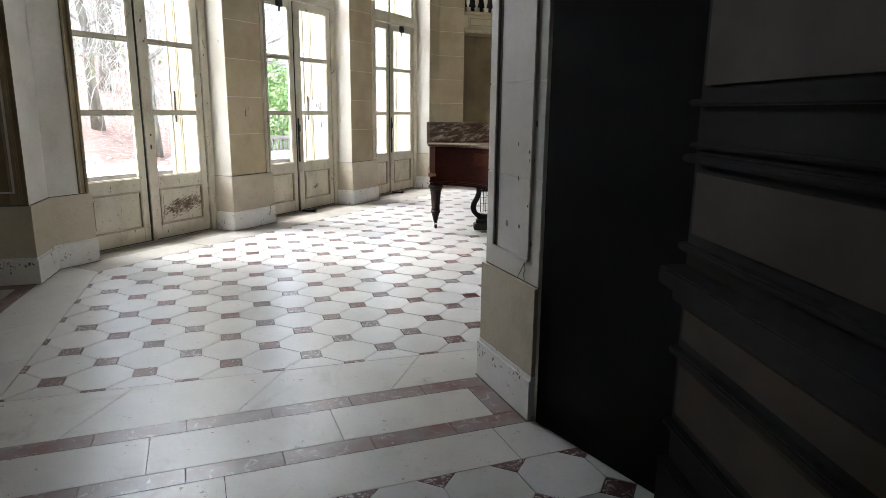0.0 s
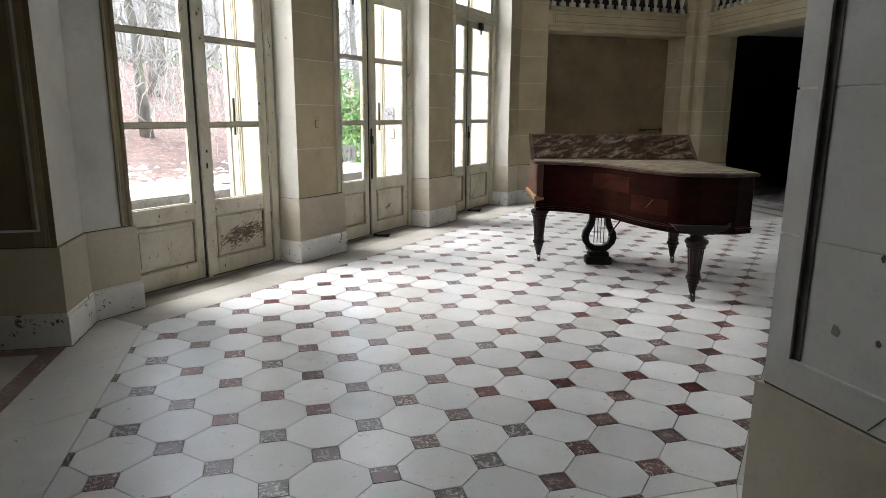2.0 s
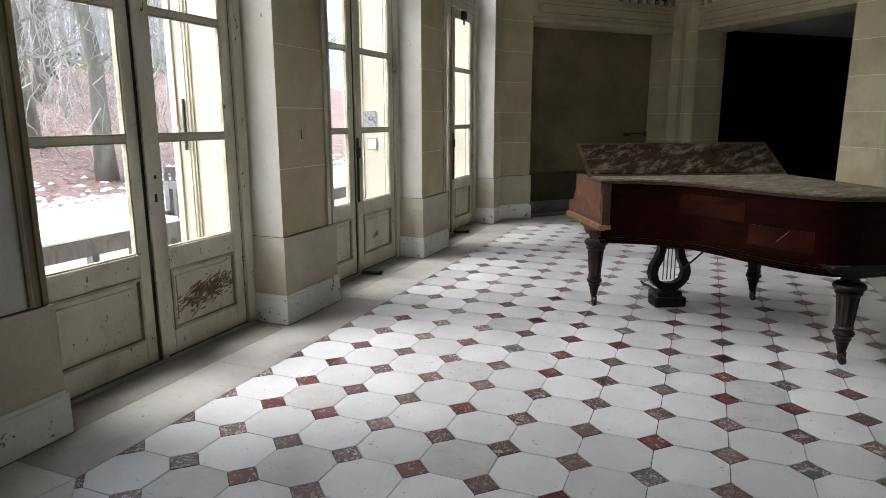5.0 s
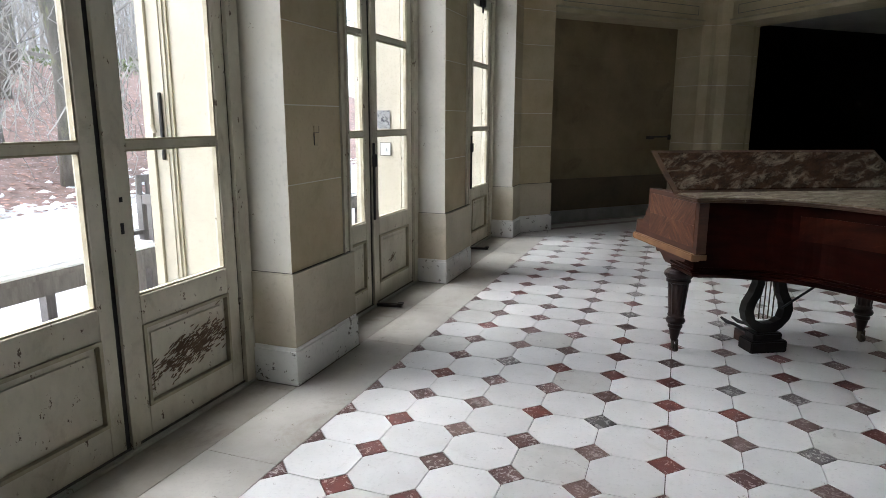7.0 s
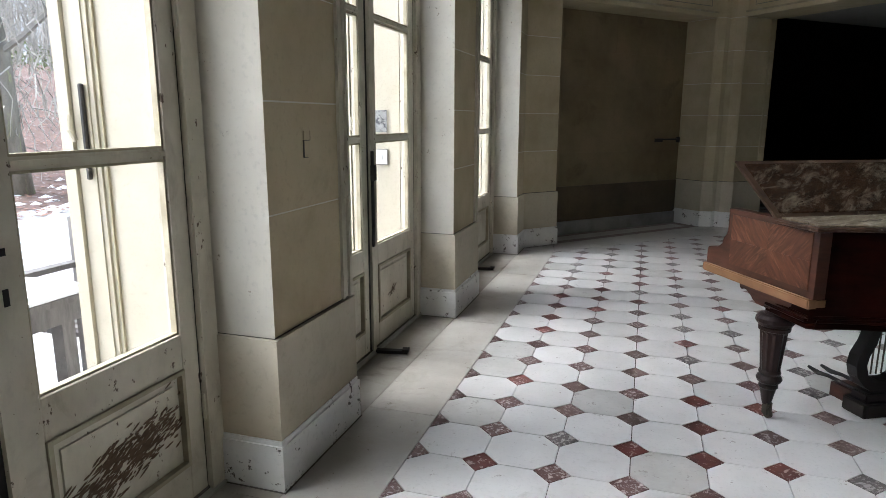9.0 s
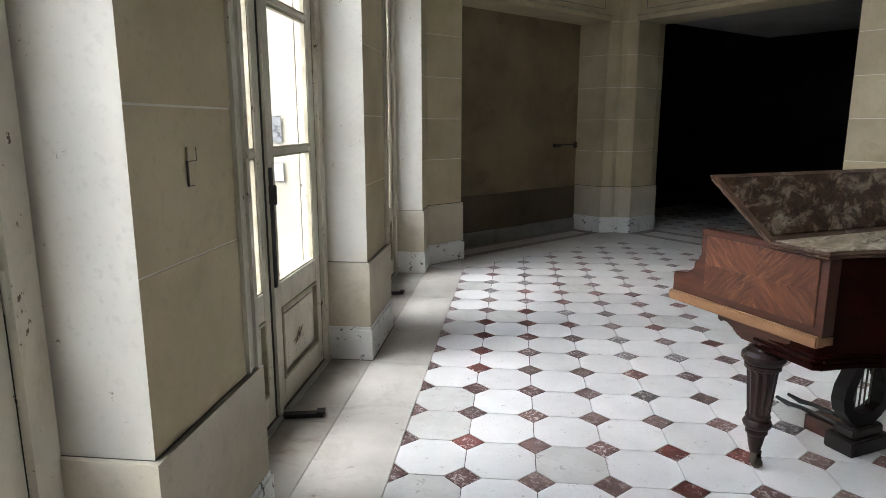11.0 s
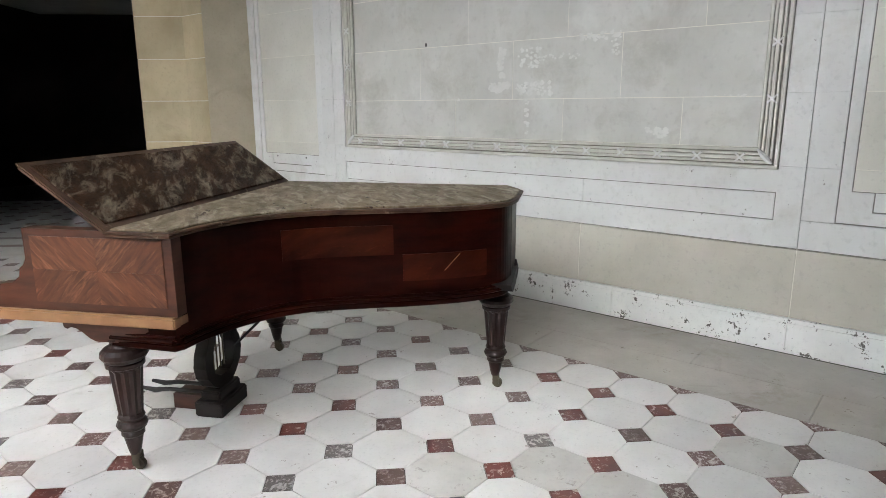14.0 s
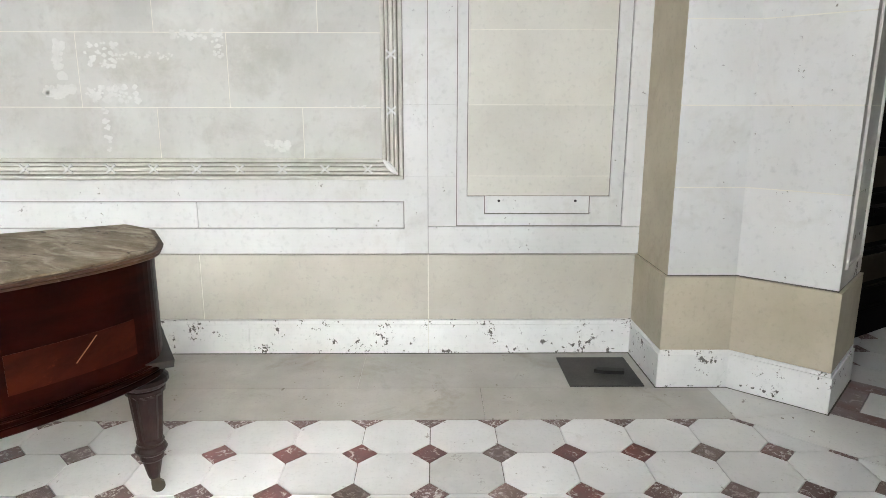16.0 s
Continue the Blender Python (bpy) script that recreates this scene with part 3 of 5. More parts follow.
skirt_joints = [Y0, J1, 5.87, CY + 1.0, 2 * CY - J1, Y1]
for a, b in zip(skirt_joints, skirt_joints[1:]):
    bm = boxes((EX - 0.028, EX + 0.02, a + 0.0015, b - 0.0015, 0, 0.18), (EX - 0.022, EX + 0.02, a + 0.0015, b - 0.0015, 0.18, 0.205))
    part("skirting", bm, SKIRT, east, "chipped white skirting")
dado_joints = [Y0, J1, 6.14, CY + 0.75, 2 * CY - J1, Y1]
for a, b in zip(dado_joints, dado_joints[1:]):
    wall_piece("dado_block", PALEDADO, a + 0.003, b - 0.003, 0.207, 0.602)
part("floor_joint", boxes((EX - 0.034, EX - 0.028, Y0 + 0.03, Y1 - 0.03, 0, 0.0015)), GROUT, east, "dark line along the foot of the wall")
# white field between dado and frame, with a sunk stringer panel
STILE_Z = [0.610, 1.064, 1.463, 1.866, 2.27, 2.67, 3.07, CEILING]
for a, b in ((J1 + 0.0018, 4.937), (2 * CY - 4.937, 2 * CY - J1 - 0.0018)):
    for z0, z1 in zip(STILE_Z, STILE_Z[1:]):
        wall_piece("stile", PLASTER, a, b, z0 + 0.0004, z1 - 0.0004)
wall_piece("rail", PLASTER, 4.937, 2 * CY - 4.937, 0.610, 0.758)
wall_piece("stringer_panel", PLASTER, 4.943, 6.13, 0.764, 0.912, EX + 0.004, 0.0115)
wall_piece("stringer_panel", PLASTER, 6.134, 2 * CY - 4.943, 0.764, 0.912, EX + 0.004, 0.0115)
wall_piece("rail", PLASTER, 4.937, 2 * CY - 4.937, 0.918, 1.045)
# frame of reeds tied with crossed ribbons
FT = 3.30
fy0, fy1, fz0 = 4.94, 2 * CY - 4.97, 1.045
for name, rows in (("outer_fillet", [(0.0, 0.022, 0.020)]), ("reed", [(0.030, 0.046, 0.022), (0.050, 0.072, 0.030), (0.076, 0.092, 0.022)]), ("inner_fillet", [(0.098, 0.118, 0.014)])):
    bm = bmesh.new()
    for a, b, h in rows:
        box(bm, EX - h, EX + 0.02, fy0 + a, fy1 - a, fz0 + a, fz0 + b)
        box(bm, EX - h, EX + 0.02, fy0 + a, fy1 - a, FT - b, FT - a)
        for z0, z1 in ((fz0 + b, FT - b),):
            box(bm, EX - h, EX + 0.02, fy0 + a, fy0 + b, z0, z1)
            box(bm, EX - h, EX + 0.02, fy1 - b, fy1 - a, z0, z1)
    bmesh.ops.bevel(bm, geom=bm.edges[:], offset=0.004, segments=1, affect="EDGES")
    part(name, bm, GREYFRAME, east, "grey painted reeded picture moulding")
part("frame_bed", boxes((EX, EX + 0.02, fy0, fy1, fz0, fz0 + 0.118), (EX, EX + 0.02, fy0, fy1, FT - 0.118, FT), (EX, EX + 0.02, fy0, fy0 + 0.118, fz0 + 0.118, FT - 0.118),
                        (EX, EX + 0.02, fy1 - 0.118, fy1, fz0 + 0.118, FT - 0.118)), FRAMEBED, east)
for y, s in ((fy0 + 0.07, 1), (fy1 - 0.07, -1)):
    leaf = bmesh.new()
    lathe(leaf, [(-0.055, 0.004), (-0.03, 0.016), (0.01, 0.020), (0.045, 0.010), (0.06, 0.002)], 8, Matrix.Translation((EX - 0.024, y, fz0 + 0.07)) @ Matrix.Rotation(radians(-45 * s), 4, "X"))
    part("corner_leaf", leaf, PLASTER, east, "pale leaf on the frame corner")
bow = bmesh.new()
for s in (1, -1):
    box(bow, -0.034, -0.018, -0.034, 0.034, -0.005, 0.005, Matrix.Rotation(s * radians(42), 4, "X"))
box(bow, -0.038, -0.018, -0.009, 0.009, -0.009, 0.009)
bow_mesh = bpy.data.meshes.new("ribbon")
bow.to_mesh(bow_mesh)
bow.free()
bow_mesh.materials.append(PLASTER)
spots = [(y, fz0 + 0.061) for y in np.arange(fy0 + 0.20, fy1 - 0.1, 0.241)]
for k in range(7):
    spots += [(fy0 + 0.061, 1.431 + 0.30 * k - 0.0), (fy1 - 0.061, 1.431 + 0.30 * k)]
for y, z in spots:
    r = new("ribbon", bow_mesh)
    r.parent = east
    r.location = (EX, y, z)
# stained stone field inside the frame
rows_z = [fz0 + 0.118, 1.446, 1.846, 2.25, 2.66, 3.06, FT - 0.118]
cuts = [[5.50, 6.31, 7.24], [5.902, 6.722, 7.60], [5.40, 6.293, 7.123], [5.80, 6.8, 7.8], [5.4, 6.5, 7.6], [5.9, 7.2]]
for (z0, z1), cut in zip(zip(rows_z, rows_z[1:]), cuts):
    ys = [fy0 + 0.118, *cut, fy1 - 0.118]
    for a, b in zip(ys, ys[1:]):
        wall_piece("plaster_block", GREYPANEL, a + 0.0022, b - 0.0022, z0 + 0.0022, z1 - 0.0022, EX + 0.006, 0.012)
# filled and bare patches left on the field


def plaster_patch(y0, y1, z0, z1, count, size, seed):
    rnd = random.Random(seed)
    bm = bmesh.new()
    for i in range(count):
        y, z = rnd.uniform(y0, y1), rnd.uniform(z0, z1)
        r, k = size * rnd.uniform(0.35, 1.0), rnd.randint(7, 11)
        x = EX + 0.0052 - 0.0001 * (i % 12)
        ring = [(y + r * rnd.uniform(0.55, 1.1) * math.cos(6.2832 * q / k), z + 0.8 * r * rnd.uniform(0.55, 1.1) * math.sin(6.2832 * q / k)) for q in range(k)]
        top = [bm.verts.new((x, p, q)) for p, q in ring]
        low = [bm.verts.new((EX + 0.0065, p, q)) for p, q in ring]
        bm.faces.new(top)
        for q in range(k):
            bm.faces.new((low[q], low[(q + 1) % k], top[(q + 1) % k], top[q]))
    tagged(part("plaster_patch", bm, PLASTERPATCH, east, "pale rough plaster filling"), kind="stuff")


plaster_patch(6.805, 6.845, 1.60, 1.80, 16, 0.042, 1)
plaster_patch(6.76, 6.91, 1.50, 1.56, 22, 0.040, 2)
plaster_patch(6.40, 6.70, 1.475, 1.56, 60, 0.022, 3)
plaster_patch(6.50, 6.68, 1.66, 1.79, 42, 0.018, 4)
plaster_patch(6.20, 6.52, 1.70, 1.74, 30, 0.013, 5)
plaster_patch(5.92, 6.20, 1.815, 1.862, 34, 0.020, 6)
plaster_patch(5.92, 5.98, 1.70, 1.83, 14, 0.018, 7)
plaster_patch(6.585, 6.61, 1.20, 1.44, 26, 0.017, 8)
plaster_patch(5.58, 5.72, 1.20, 1.26, 20, 0.022, 9)
plaster_patch(7.20, 7.28, 1.438, 1.454, 9, 0.012, 10)
plaster_patch(5.14, 5.34, 1.446, 1.458, 14, 0.009, 11)
bm = boxes((EX + 0.003, EX + 0.0065, 7.527, 7.541, 1.855, 1.88))
part("nail_hole", bm, BLACK, east, "small dark hole")
# narrow side panels with a notched foot
for k, (a, b) in enumerate(mirrored(3.67, 4.637)):
    wall_piece("side_field", PLASTER, Y0 if k == 0 else 2 * CY - J1 + 0.002, J1 - 0.0018 if k == 0 else Y1, 0.610, 0.769)
    for z0, z1 in zip([0.772, *STILE_Z[1:]], STILE_Z[1:]):
        wall_piece("side_stile", PLASTER, Y0 if k == 0 else b, a if k == 0 else Y1, z0 + 0.0004, z1 - 0.0004)
        wall_piece("side_stile", PLASTER, b if k == 0 else 2 * CY - J1 + 0.0018, J1 - 0.0018 if k == 0 else a, z0 + 0.0004, z1 - 0.0004)
    p, q = a + 0.082, b - 0.064
    lo, hi, n0, n1 = 0.777, 0.946, a + 0.19, b - 0.162
    bm = boxes((EX + 0.006, EX + 0.03, a + 0.005, p - 0.004, lo, CEILING), (EX + 0.006, EX + 0.03, q + 0.004, b - 0.005, lo, CEILING), (EX + 0.006, EX + 0.03, p - 0.004, n0, lo, hi),
               (EX + 0.006, EX + 0.03, n1, q + 0.004, lo, hi), (EX + 0.006, EX + 0.03, n0, n1, lo, 0.842))
    part("panel_border", bm, PLASTER, east)
    bm = boxes((EX + 0.012, EX + 0.03, n0 + 0.006, n1 - 0.006, 0.849, 0.947))
    zz = [0.951, 1.064, 1.463, 1.866, 2.27, 2.67, 3.07, CEILING]
    part("panel_foot", bm, PLASTER, east)
    part("panel_pointing", boxes((EX + 0.0135, EX + 0.016, p + 0.001, q - 0.001, 0.951, CEILING)), MORTAR, east, "pale pointing")
    for z0, z1 in zip(zz, zz[1:]):
        part("panel_block", boxes((EX + 0.012, EX + 0.03, p + 0.001, q - 0.001, z0 + 0.002, z1 - 0.002)), STONEPALE, east)
    for y in (n0 + 0.085, n1 - 0.085):
        bm = bmesh.new()
        lathe(bm, [(0, 0.008), (0.004, 0.008), (0.006, 0.004)], 8, Matrix.Translation((EX + 0.013, y, 0.92)) @ Matrix.Rotation(radians(-90), 4, "Y"))
        part("screw", bm, BLACK, east, "small dark screw head")
# moulded panel frames on the deep reveals of the openings
for key, (sx, sy) in QUARTERS.items():
    if key == "nw":
        continue
    A = quarter(D1, sx, sy)
    nn = Vector((sx * NRM[0], sy * NRM[1]))
    into = Vector((sx * DIR[0], sy * DIR[1]))
    m = Matrix(((nn.x, into.x, 0, A.x), (nn.y, into.y, 0, A.y), (0, 0, 1, 0), (0, 0, 0, 1)))
    bm = bmesh.new()
    for a, b, z0, z1 in ((0.072, 0.088, 0.70, 2.45), (0.430, 0.438, 0.712, 2.45), (0.088, 0.430, 0.700, 0.712), (0.088, 0.430, 2.438, 2.45)):
        box(bm, a, b, 0.004, 0.016, z0, z1, m)
    panel = part("reveal_moulding", bm, SOFTSTONE)
    # the groove's shade is a flat dark strip, not a recess
    bm = boxes((0.0885, 0.116, 0.004, 0.0065, 0.7125, 2.4375), m=m)
    part("groove", bm, GROUT, panel, "dark strip painting the shaded groove along the moulding")
    tagged(panel, "moulded panel frame on the opening's reveal", "moulding", kind="structure")

# knocks, nail holes and a cracked corner on the entrance reveal
A = quarter(D1, 1, -1)
nn, into = Vector((NRM[0], -NRM[1])), Vector((DIR[0], -DIR[1]))
m = Matrix(((nn.x, into.x, 0, A.x), (nn.y, into.y, 0, A.y), (0, 0, 1, 0), (0, 0, 0, 1)))
rnd = random.Random(31)
for v, z, r in ((0.455, 1.29, 0.012), (0.30, 1.20, 0.007), (0.40, 1.17, 0.007), (0.405, 1.135, 0.005), (0.445, 1.14, 0.005), (0.31, 1.05, 0.008), (0.40, 0.94, 0.006), (0.33, 0.84, 0.009), (0.44, 0.78, 0.011), (0.21, 0.835, 0.016)):
    ring = [(v + r * rnd.uniform(0.5, 1.1) * math.cos(k * 0.7854), z + 1.4 * r * rnd.uniform(0.5, 1.1) * math.sin(k * 0.7854)) for k in range(8)]
    bm = bmesh.new()
    lo = [bm.verts.new(m @ Vector((p, 0.0035, q))) for p, q in ring]
    hi = [bm.verts.new(m @ Vector((p, 0.0050, q))) for p, q in ring]
    bm.faces.new(hi)
    for k in range(8):
        bm.faces.new((lo[k], lo[(k + 1) % 8], hi[(k + 1) % 8], hi[k]))
    part("chip", bm, FRAMEBED if r > 0.012 else GROUT, bpy.data.objects["wall_pier_se"], "chipped spot in the plaster")
bm = bmesh.new()
tube(bm, [m @ Vector(p) for p in ((0.40, 0.004, 0.612), (0.385, 0.004, 0.635), (0.40, 0.004, 0.655), (0.395, 0.004, 0.69))], 0.0022, 5)
tube(bm, [m @ Vector(p) for p in ((0.335, 0.004, 0.612), (0.36, 0.004, 0.645), (0.375, 0.004, 0.665), (0.395, 0.004, 0.69))], 0.0018, 5)
part("crack", bm, GROUT, bpy.data.objects["wall_pier_se"], "dark crack over the dado")

# ---- blind niche in the north-west diagonal ----
niche = thing("wall_niche", "walled-up opening of stained brown stone", "wall", kind="structure")
A, B = quarter(D1, -1, 1), quarter(D2, -1, 1)
nn = Vector((-NRM[0], NRM[1]))
d = (B - A).normalized()
A2, B2 = A + 0.43 * nn, B + 0.43 * nn
bm = bmesh.new()
prism(bm, [A2, B2, B2 + 0.2 * nn, A2 + 0.2 * nn], 0, LINTEL)
part("core", bm, BROWNSTONE, niche)
zz = [0.60, 1.0, 1.40, 1.80, 2.20, LINTEL]
L = (B2 - A2).length
m = Matrix(((d.x, nn.x, 0, A2.x), (d.y, nn.y, 0, A2.y), (0, 0, 1, 0), (0, 0, 0, 1)))
for i, (z0, z1) in enumerate(zip(zz, zz[1:])):
    xs = [0, *( [0.8, 1.7] if i % 2 else [0.4, 1.25, 2.1]), L]
    for a, b in zip(xs, xs[1:]):
        bm = bmesh.new()
        box(bm, a + 0.001, b - 0.001, -0.010, 0.0, z0 + 0.0015, z1 - 0.0015, m)
        part("stone_block", bm, BROWNSTONE, niche)
bm = bmesh.new()
box(bm, 0, L, -0.018, 0.0, 0.165, 0.595, m)
part("dado", bm, DARKDADO, niche)
bm = bmesh.new()
box(bm, 0, L, -0.035, 0.0, 0.0, 0.16, m)
part("skirting", bm, GREYSKIRT, niche, "grey skirting")
handle = thing("wall_hook", "dark iron bracket on the niche wall", "hook", at=m @ Matrix.Translation((L - 0.30, -0.03, 1.14)))
part("bar", boxes((-0.13, 0.24, -0.02, 0.0, -0.006, 0.014)), BLACK, handle)
part("plate", boxes((-0.19, -0.07, -0.012, 0.022, -0.028, 0.016)), BLACK, handle)
part("boss", boxes((0.23, 0.255, -0.02, 0.022, -0.04, 0.035)), BLACK, handle)

# ---- enclosing walls added round the side rooms, shade put into their colour ----
closing = thing("wall_outer", "added side-room walls, near black to paint the missing light", "wall", kind="structure")
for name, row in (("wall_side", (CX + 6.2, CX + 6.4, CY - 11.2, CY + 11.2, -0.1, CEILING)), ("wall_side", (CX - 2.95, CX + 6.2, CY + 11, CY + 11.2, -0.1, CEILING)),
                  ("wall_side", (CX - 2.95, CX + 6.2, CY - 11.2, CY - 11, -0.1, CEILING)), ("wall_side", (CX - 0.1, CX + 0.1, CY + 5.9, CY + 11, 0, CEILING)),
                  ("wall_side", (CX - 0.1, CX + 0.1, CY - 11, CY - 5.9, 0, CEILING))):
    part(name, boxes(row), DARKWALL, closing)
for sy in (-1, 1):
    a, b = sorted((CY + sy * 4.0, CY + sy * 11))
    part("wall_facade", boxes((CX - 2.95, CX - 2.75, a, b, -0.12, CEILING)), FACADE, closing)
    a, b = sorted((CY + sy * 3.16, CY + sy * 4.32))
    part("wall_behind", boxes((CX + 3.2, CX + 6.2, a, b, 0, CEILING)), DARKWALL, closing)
# facade between and over the garden doors
facade = thing("wall_facade_front", "cream rendered garden front over the doors", "wall", kind="structure")
part("wall_head", boxes((CX - 2.75, CX - 2.18, CY - 3.16, CY + 3.16, 3.62, CEILING)), STONE, facade)
part("parapet", boxes((CX - 2.95, CX - 2.75, CY - 4.0, CY + 4.0, 3.62, CEILING + 1.2)), FACADE, facade)
# dark panelled wall beside the entrance
panelling = thing("wall_panelling", "near-black wooden wall panelling with brown insets and a chair rail", "wall", kind="structure")
p0, p1, p2 = Vector((-0.812, 2.508)), Vector((-0.22, 2.16)), Vector((0.62, 0.75))
bm = bmesh.new()
prism(bm, [p0, p1, p1 + Vector((0.3, 0.2)), p0 + Vector((0.3, 0.002))], 0, CEILING)
prism(bm, [p1, p2, p2 + Vector((0.3, 0.15)), p1 + Vector((0.3, 0.15))], 0, CEILING)
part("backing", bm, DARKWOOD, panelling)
e = (p2 - p1).normalized()
m = Matrix(((e.x, -e.y, 0, p1.x), (e.y, e.x, 0, p1.y), (0, 0, 1, 0), (0, 0, 0, 1)))
LL = (p2 - p1).length
for name, z0, z1, out in (("chair_rail", 0.80, 0.86, 0.09), ("moulding", 0.74, 0.80, 0.04), ("moulding", 1.19, 1.215, 0.045), ("moulding", 1.235, 1.25, 0.03), ("moulding", 1.36, 1.38, 0.04),
                          ("moulding", 0.91, 0.935, 0.035), ("moulding", 0.56, 0.585, 0.035), ("moulding", 0.30, 0.325, 0.035), ("skirting", 0.0, 0.18, 0.04)):
    bm = bmesh.new()
    box(bm, 0, LL, -out, 0.0, z0, z1, m)
    bmesh.ops.bevel(bm, geom=bm.edges[:], offset=0.006, segments=2, affect="EDGES")
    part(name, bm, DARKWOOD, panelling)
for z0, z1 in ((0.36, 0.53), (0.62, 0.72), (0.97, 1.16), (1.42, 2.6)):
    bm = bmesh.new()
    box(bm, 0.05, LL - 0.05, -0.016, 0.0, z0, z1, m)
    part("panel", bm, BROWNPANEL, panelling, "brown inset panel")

# ---- garden doors ----
FX = -5.53


def garden_door(k, yc):
    door = thing("door_%d" % k, "pair of worn cream glazed garden doors, shut", "door", kind="structure")
    half = 0.835
    bm = boxes((FX - 0.09, FX + 0.03, yc - half, yc - half + 0.085, 0, 3.62), (FX - 0.09, FX + 0.03, yc + half - 0.085, yc + half, 0, 3.62),
               (FX - 0.09, FX + 0.03, yc - half + 0.085, yc + half - 0.085, 3.54, 3.62))
    part("door_frame", bm, PAINT, door)
    bm = boxes((FX - 0.10, FX + 0.035, yc - half + 0.085, yc + half - 0.085, 2.665, 2.735), (FX - 0.10, FX + 0.055, yc - half + 0.085, yc + half - 0.085, 2.735, 2.775))
    part("transom", bm, PAINT, door)
    bm = boxes((FX - 0.05, FX + 0.0, yc - 0.03, yc + 0.03, 2.775, 3.54), (FX - 0.05, FX, yc - 0.75, yc - 0.69, 2.775, 3.54), (FX - 0.05, FX, yc + 0.69, yc + 0.75, 2.775, 3.54),
               (FX - 0.05, FX, yc - 0.69, yc - 0.03, 3.48, 3.54), (FX - 0.05, FX, yc + 0.03, yc + 0.69, 3.48, 3.54), (FX - 0.05, FX, yc - 0.69, yc - 0.03, 2.775, 2.83),
               (FX - 0.05, FX, yc + 0.03, yc + 0.69, 2.775, 2.83))
    part("fanlight_frame", bm, PAINT, door)
    bm = boxes((FX - 0.05, FX + 0.04, yc - half, yc + half, -0.02, 0.012))
    part("threshold", bm, SLAB, door)
    part("sill_gap", boxes((FX + 0.006, FX + 0.014, yc - half + 0.085, yc + half - 0.085, 0.012, 0.020)), GROUT, door, "dark gap under the leaves")
    for s in (-1, 1):
        a, b = sorted((yc + s * 0.004, yc + s * 0.75))
        inner = 0.100 if s < 0 else 0.105
        ga, gb2 = (a + 0.085, b - inner) if s < 0 else (a + inner, b - 0.085)
        leaf_bm = boxes((FX - 0.045, FX + 0.005, a, ga, 0.012, 2.655), (FX - 0.045, FX + 0.005, gb2, b, 0.012, 2.655), (FX - 0.045, FX + 0.005, ga, gb2, 0.012, 0.155),
                        (FX - 0.045, FX + 0.005, ga, gb2, 0.525, 0.655), (FX - 0.045, FX + 0.005, ga, gb2, 2.57, 2.655))
        bmesh.ops.bevel(leaf_bm, geom=leaf_bm.edges[:], offset=0.003, segments=1, affect="EDGES")
        leaf = part("leaf", leaf_bm, PAINT, door)
        for z in (1.285, 1.965):
            part("glazing_bar", boxes((FX - 0.035, FX - 0.005, ga, gb2, z - 0.018, z + 0.018), (FX - 0.03, FX + 0.006, ga, gb2, z - 0.008, z + 0.008)), PAINT, leaf)
        part("lower_panel", boxes((FX - 0.03, FX - 0.012, ga, gb2, 0.155, 0.525), (FX - 0.03, FX - 0.004, ga + 0.05, gb2 - 0.05, 0.205, 0.475)), PAINT, leaf)
        w = 0.016
        part("panel_moulding", boxes((FX - 0.02, FX + 0.012, ga, ga + w, 0.155, 0.525), (FX - 0.02, FX + 0.012, gb2 - w, gb2, 0.155, 0.525),
                                     (FX - 0.02, FX + 0.012, ga + w, gb2 - w, 0.155, 0.155 + w), (FX - 0.02, FX + 0.012, ga + w, gb2 - w, 0.525 - w, 0.525)), PAINT_EDGE, leaf)
        for z0, z1 in ((0.655, 1.267), (1.303, 1.947), (1.983, 2.57)):
            bead = 0.008
            part("glazing_bead", boxes((FX - 0.025, FX - 0.002, ga, ga + bead, z0, z1), (FX - 0.025, FX - 0.002, gb2 - bead, gb2, z0, z1),
                                       (FX - 0.025, FX - 0.002, ga + bead, gb2 - bead, z0, z0 + bead), (FX - 0.025, FX - 0.002, ga + bead, gb2 - bead, z1 - bead, z1)), PAINT_EDGE, leaf)
            pane = part("pane", boxes((FX - 0.024, FX - 0.021, ga + 0.002, gb2 - 0.002, z0, z1)), GLASS, leaf, "clear old window glass")
            pane.visible_shadow = False
        ga2, gb3 = sorted((yc + s * 0.032, yc + s * 0.688))
        pane = part("fanlight_pane", boxes((FX - 0.026, FX - 0.022, ga2, gb3, 2.832, 3.478)), GLASS, door, "clear old window glass")
        pane.visible_shadow = False
        for z in (0.35, 1.05, 1.75, 2.4):
            bm = bmesh.new()
            lathe(bm, [(-0.05, 0.009), (0.05, 0.009)], 8, Matrix.Translation((FX + 0.014, yc + s * 0.752, z)))
            lathe(bm, [(-0.062, 0.004), (-0.05, 0.006)], 8, Matrix.Translation((FX + 0.014, yc + s * 0.752, z)))
            part("hinge", bm, PAINT, leaf)
        # black strip paints the deep shadow line between leaf and frame
        part("leaf_gap", boxes((FX - 0.02, FX + 0.0062, yc + s * 0.7505 - 0.003, yc + s * 0.7505 + 0.003, 0.012, 2.66)), BLACK, leaf, "black strip painting the shadow line beside the leaf")
    # meeting stile cover and bolt
    part("meeting_bead", boxes((FX + 0.004, FX + 0.022, yc - 0.014, yc + 0.026, 0.012, 2.65)), PAINT, door)
    part("meeting_gap", boxes((FX - 0.02, FX + 0.0065, yc - 0.034, yc - 0.014, 0.012, 2.65)), BLACK, door, "dark gap between the leaves")
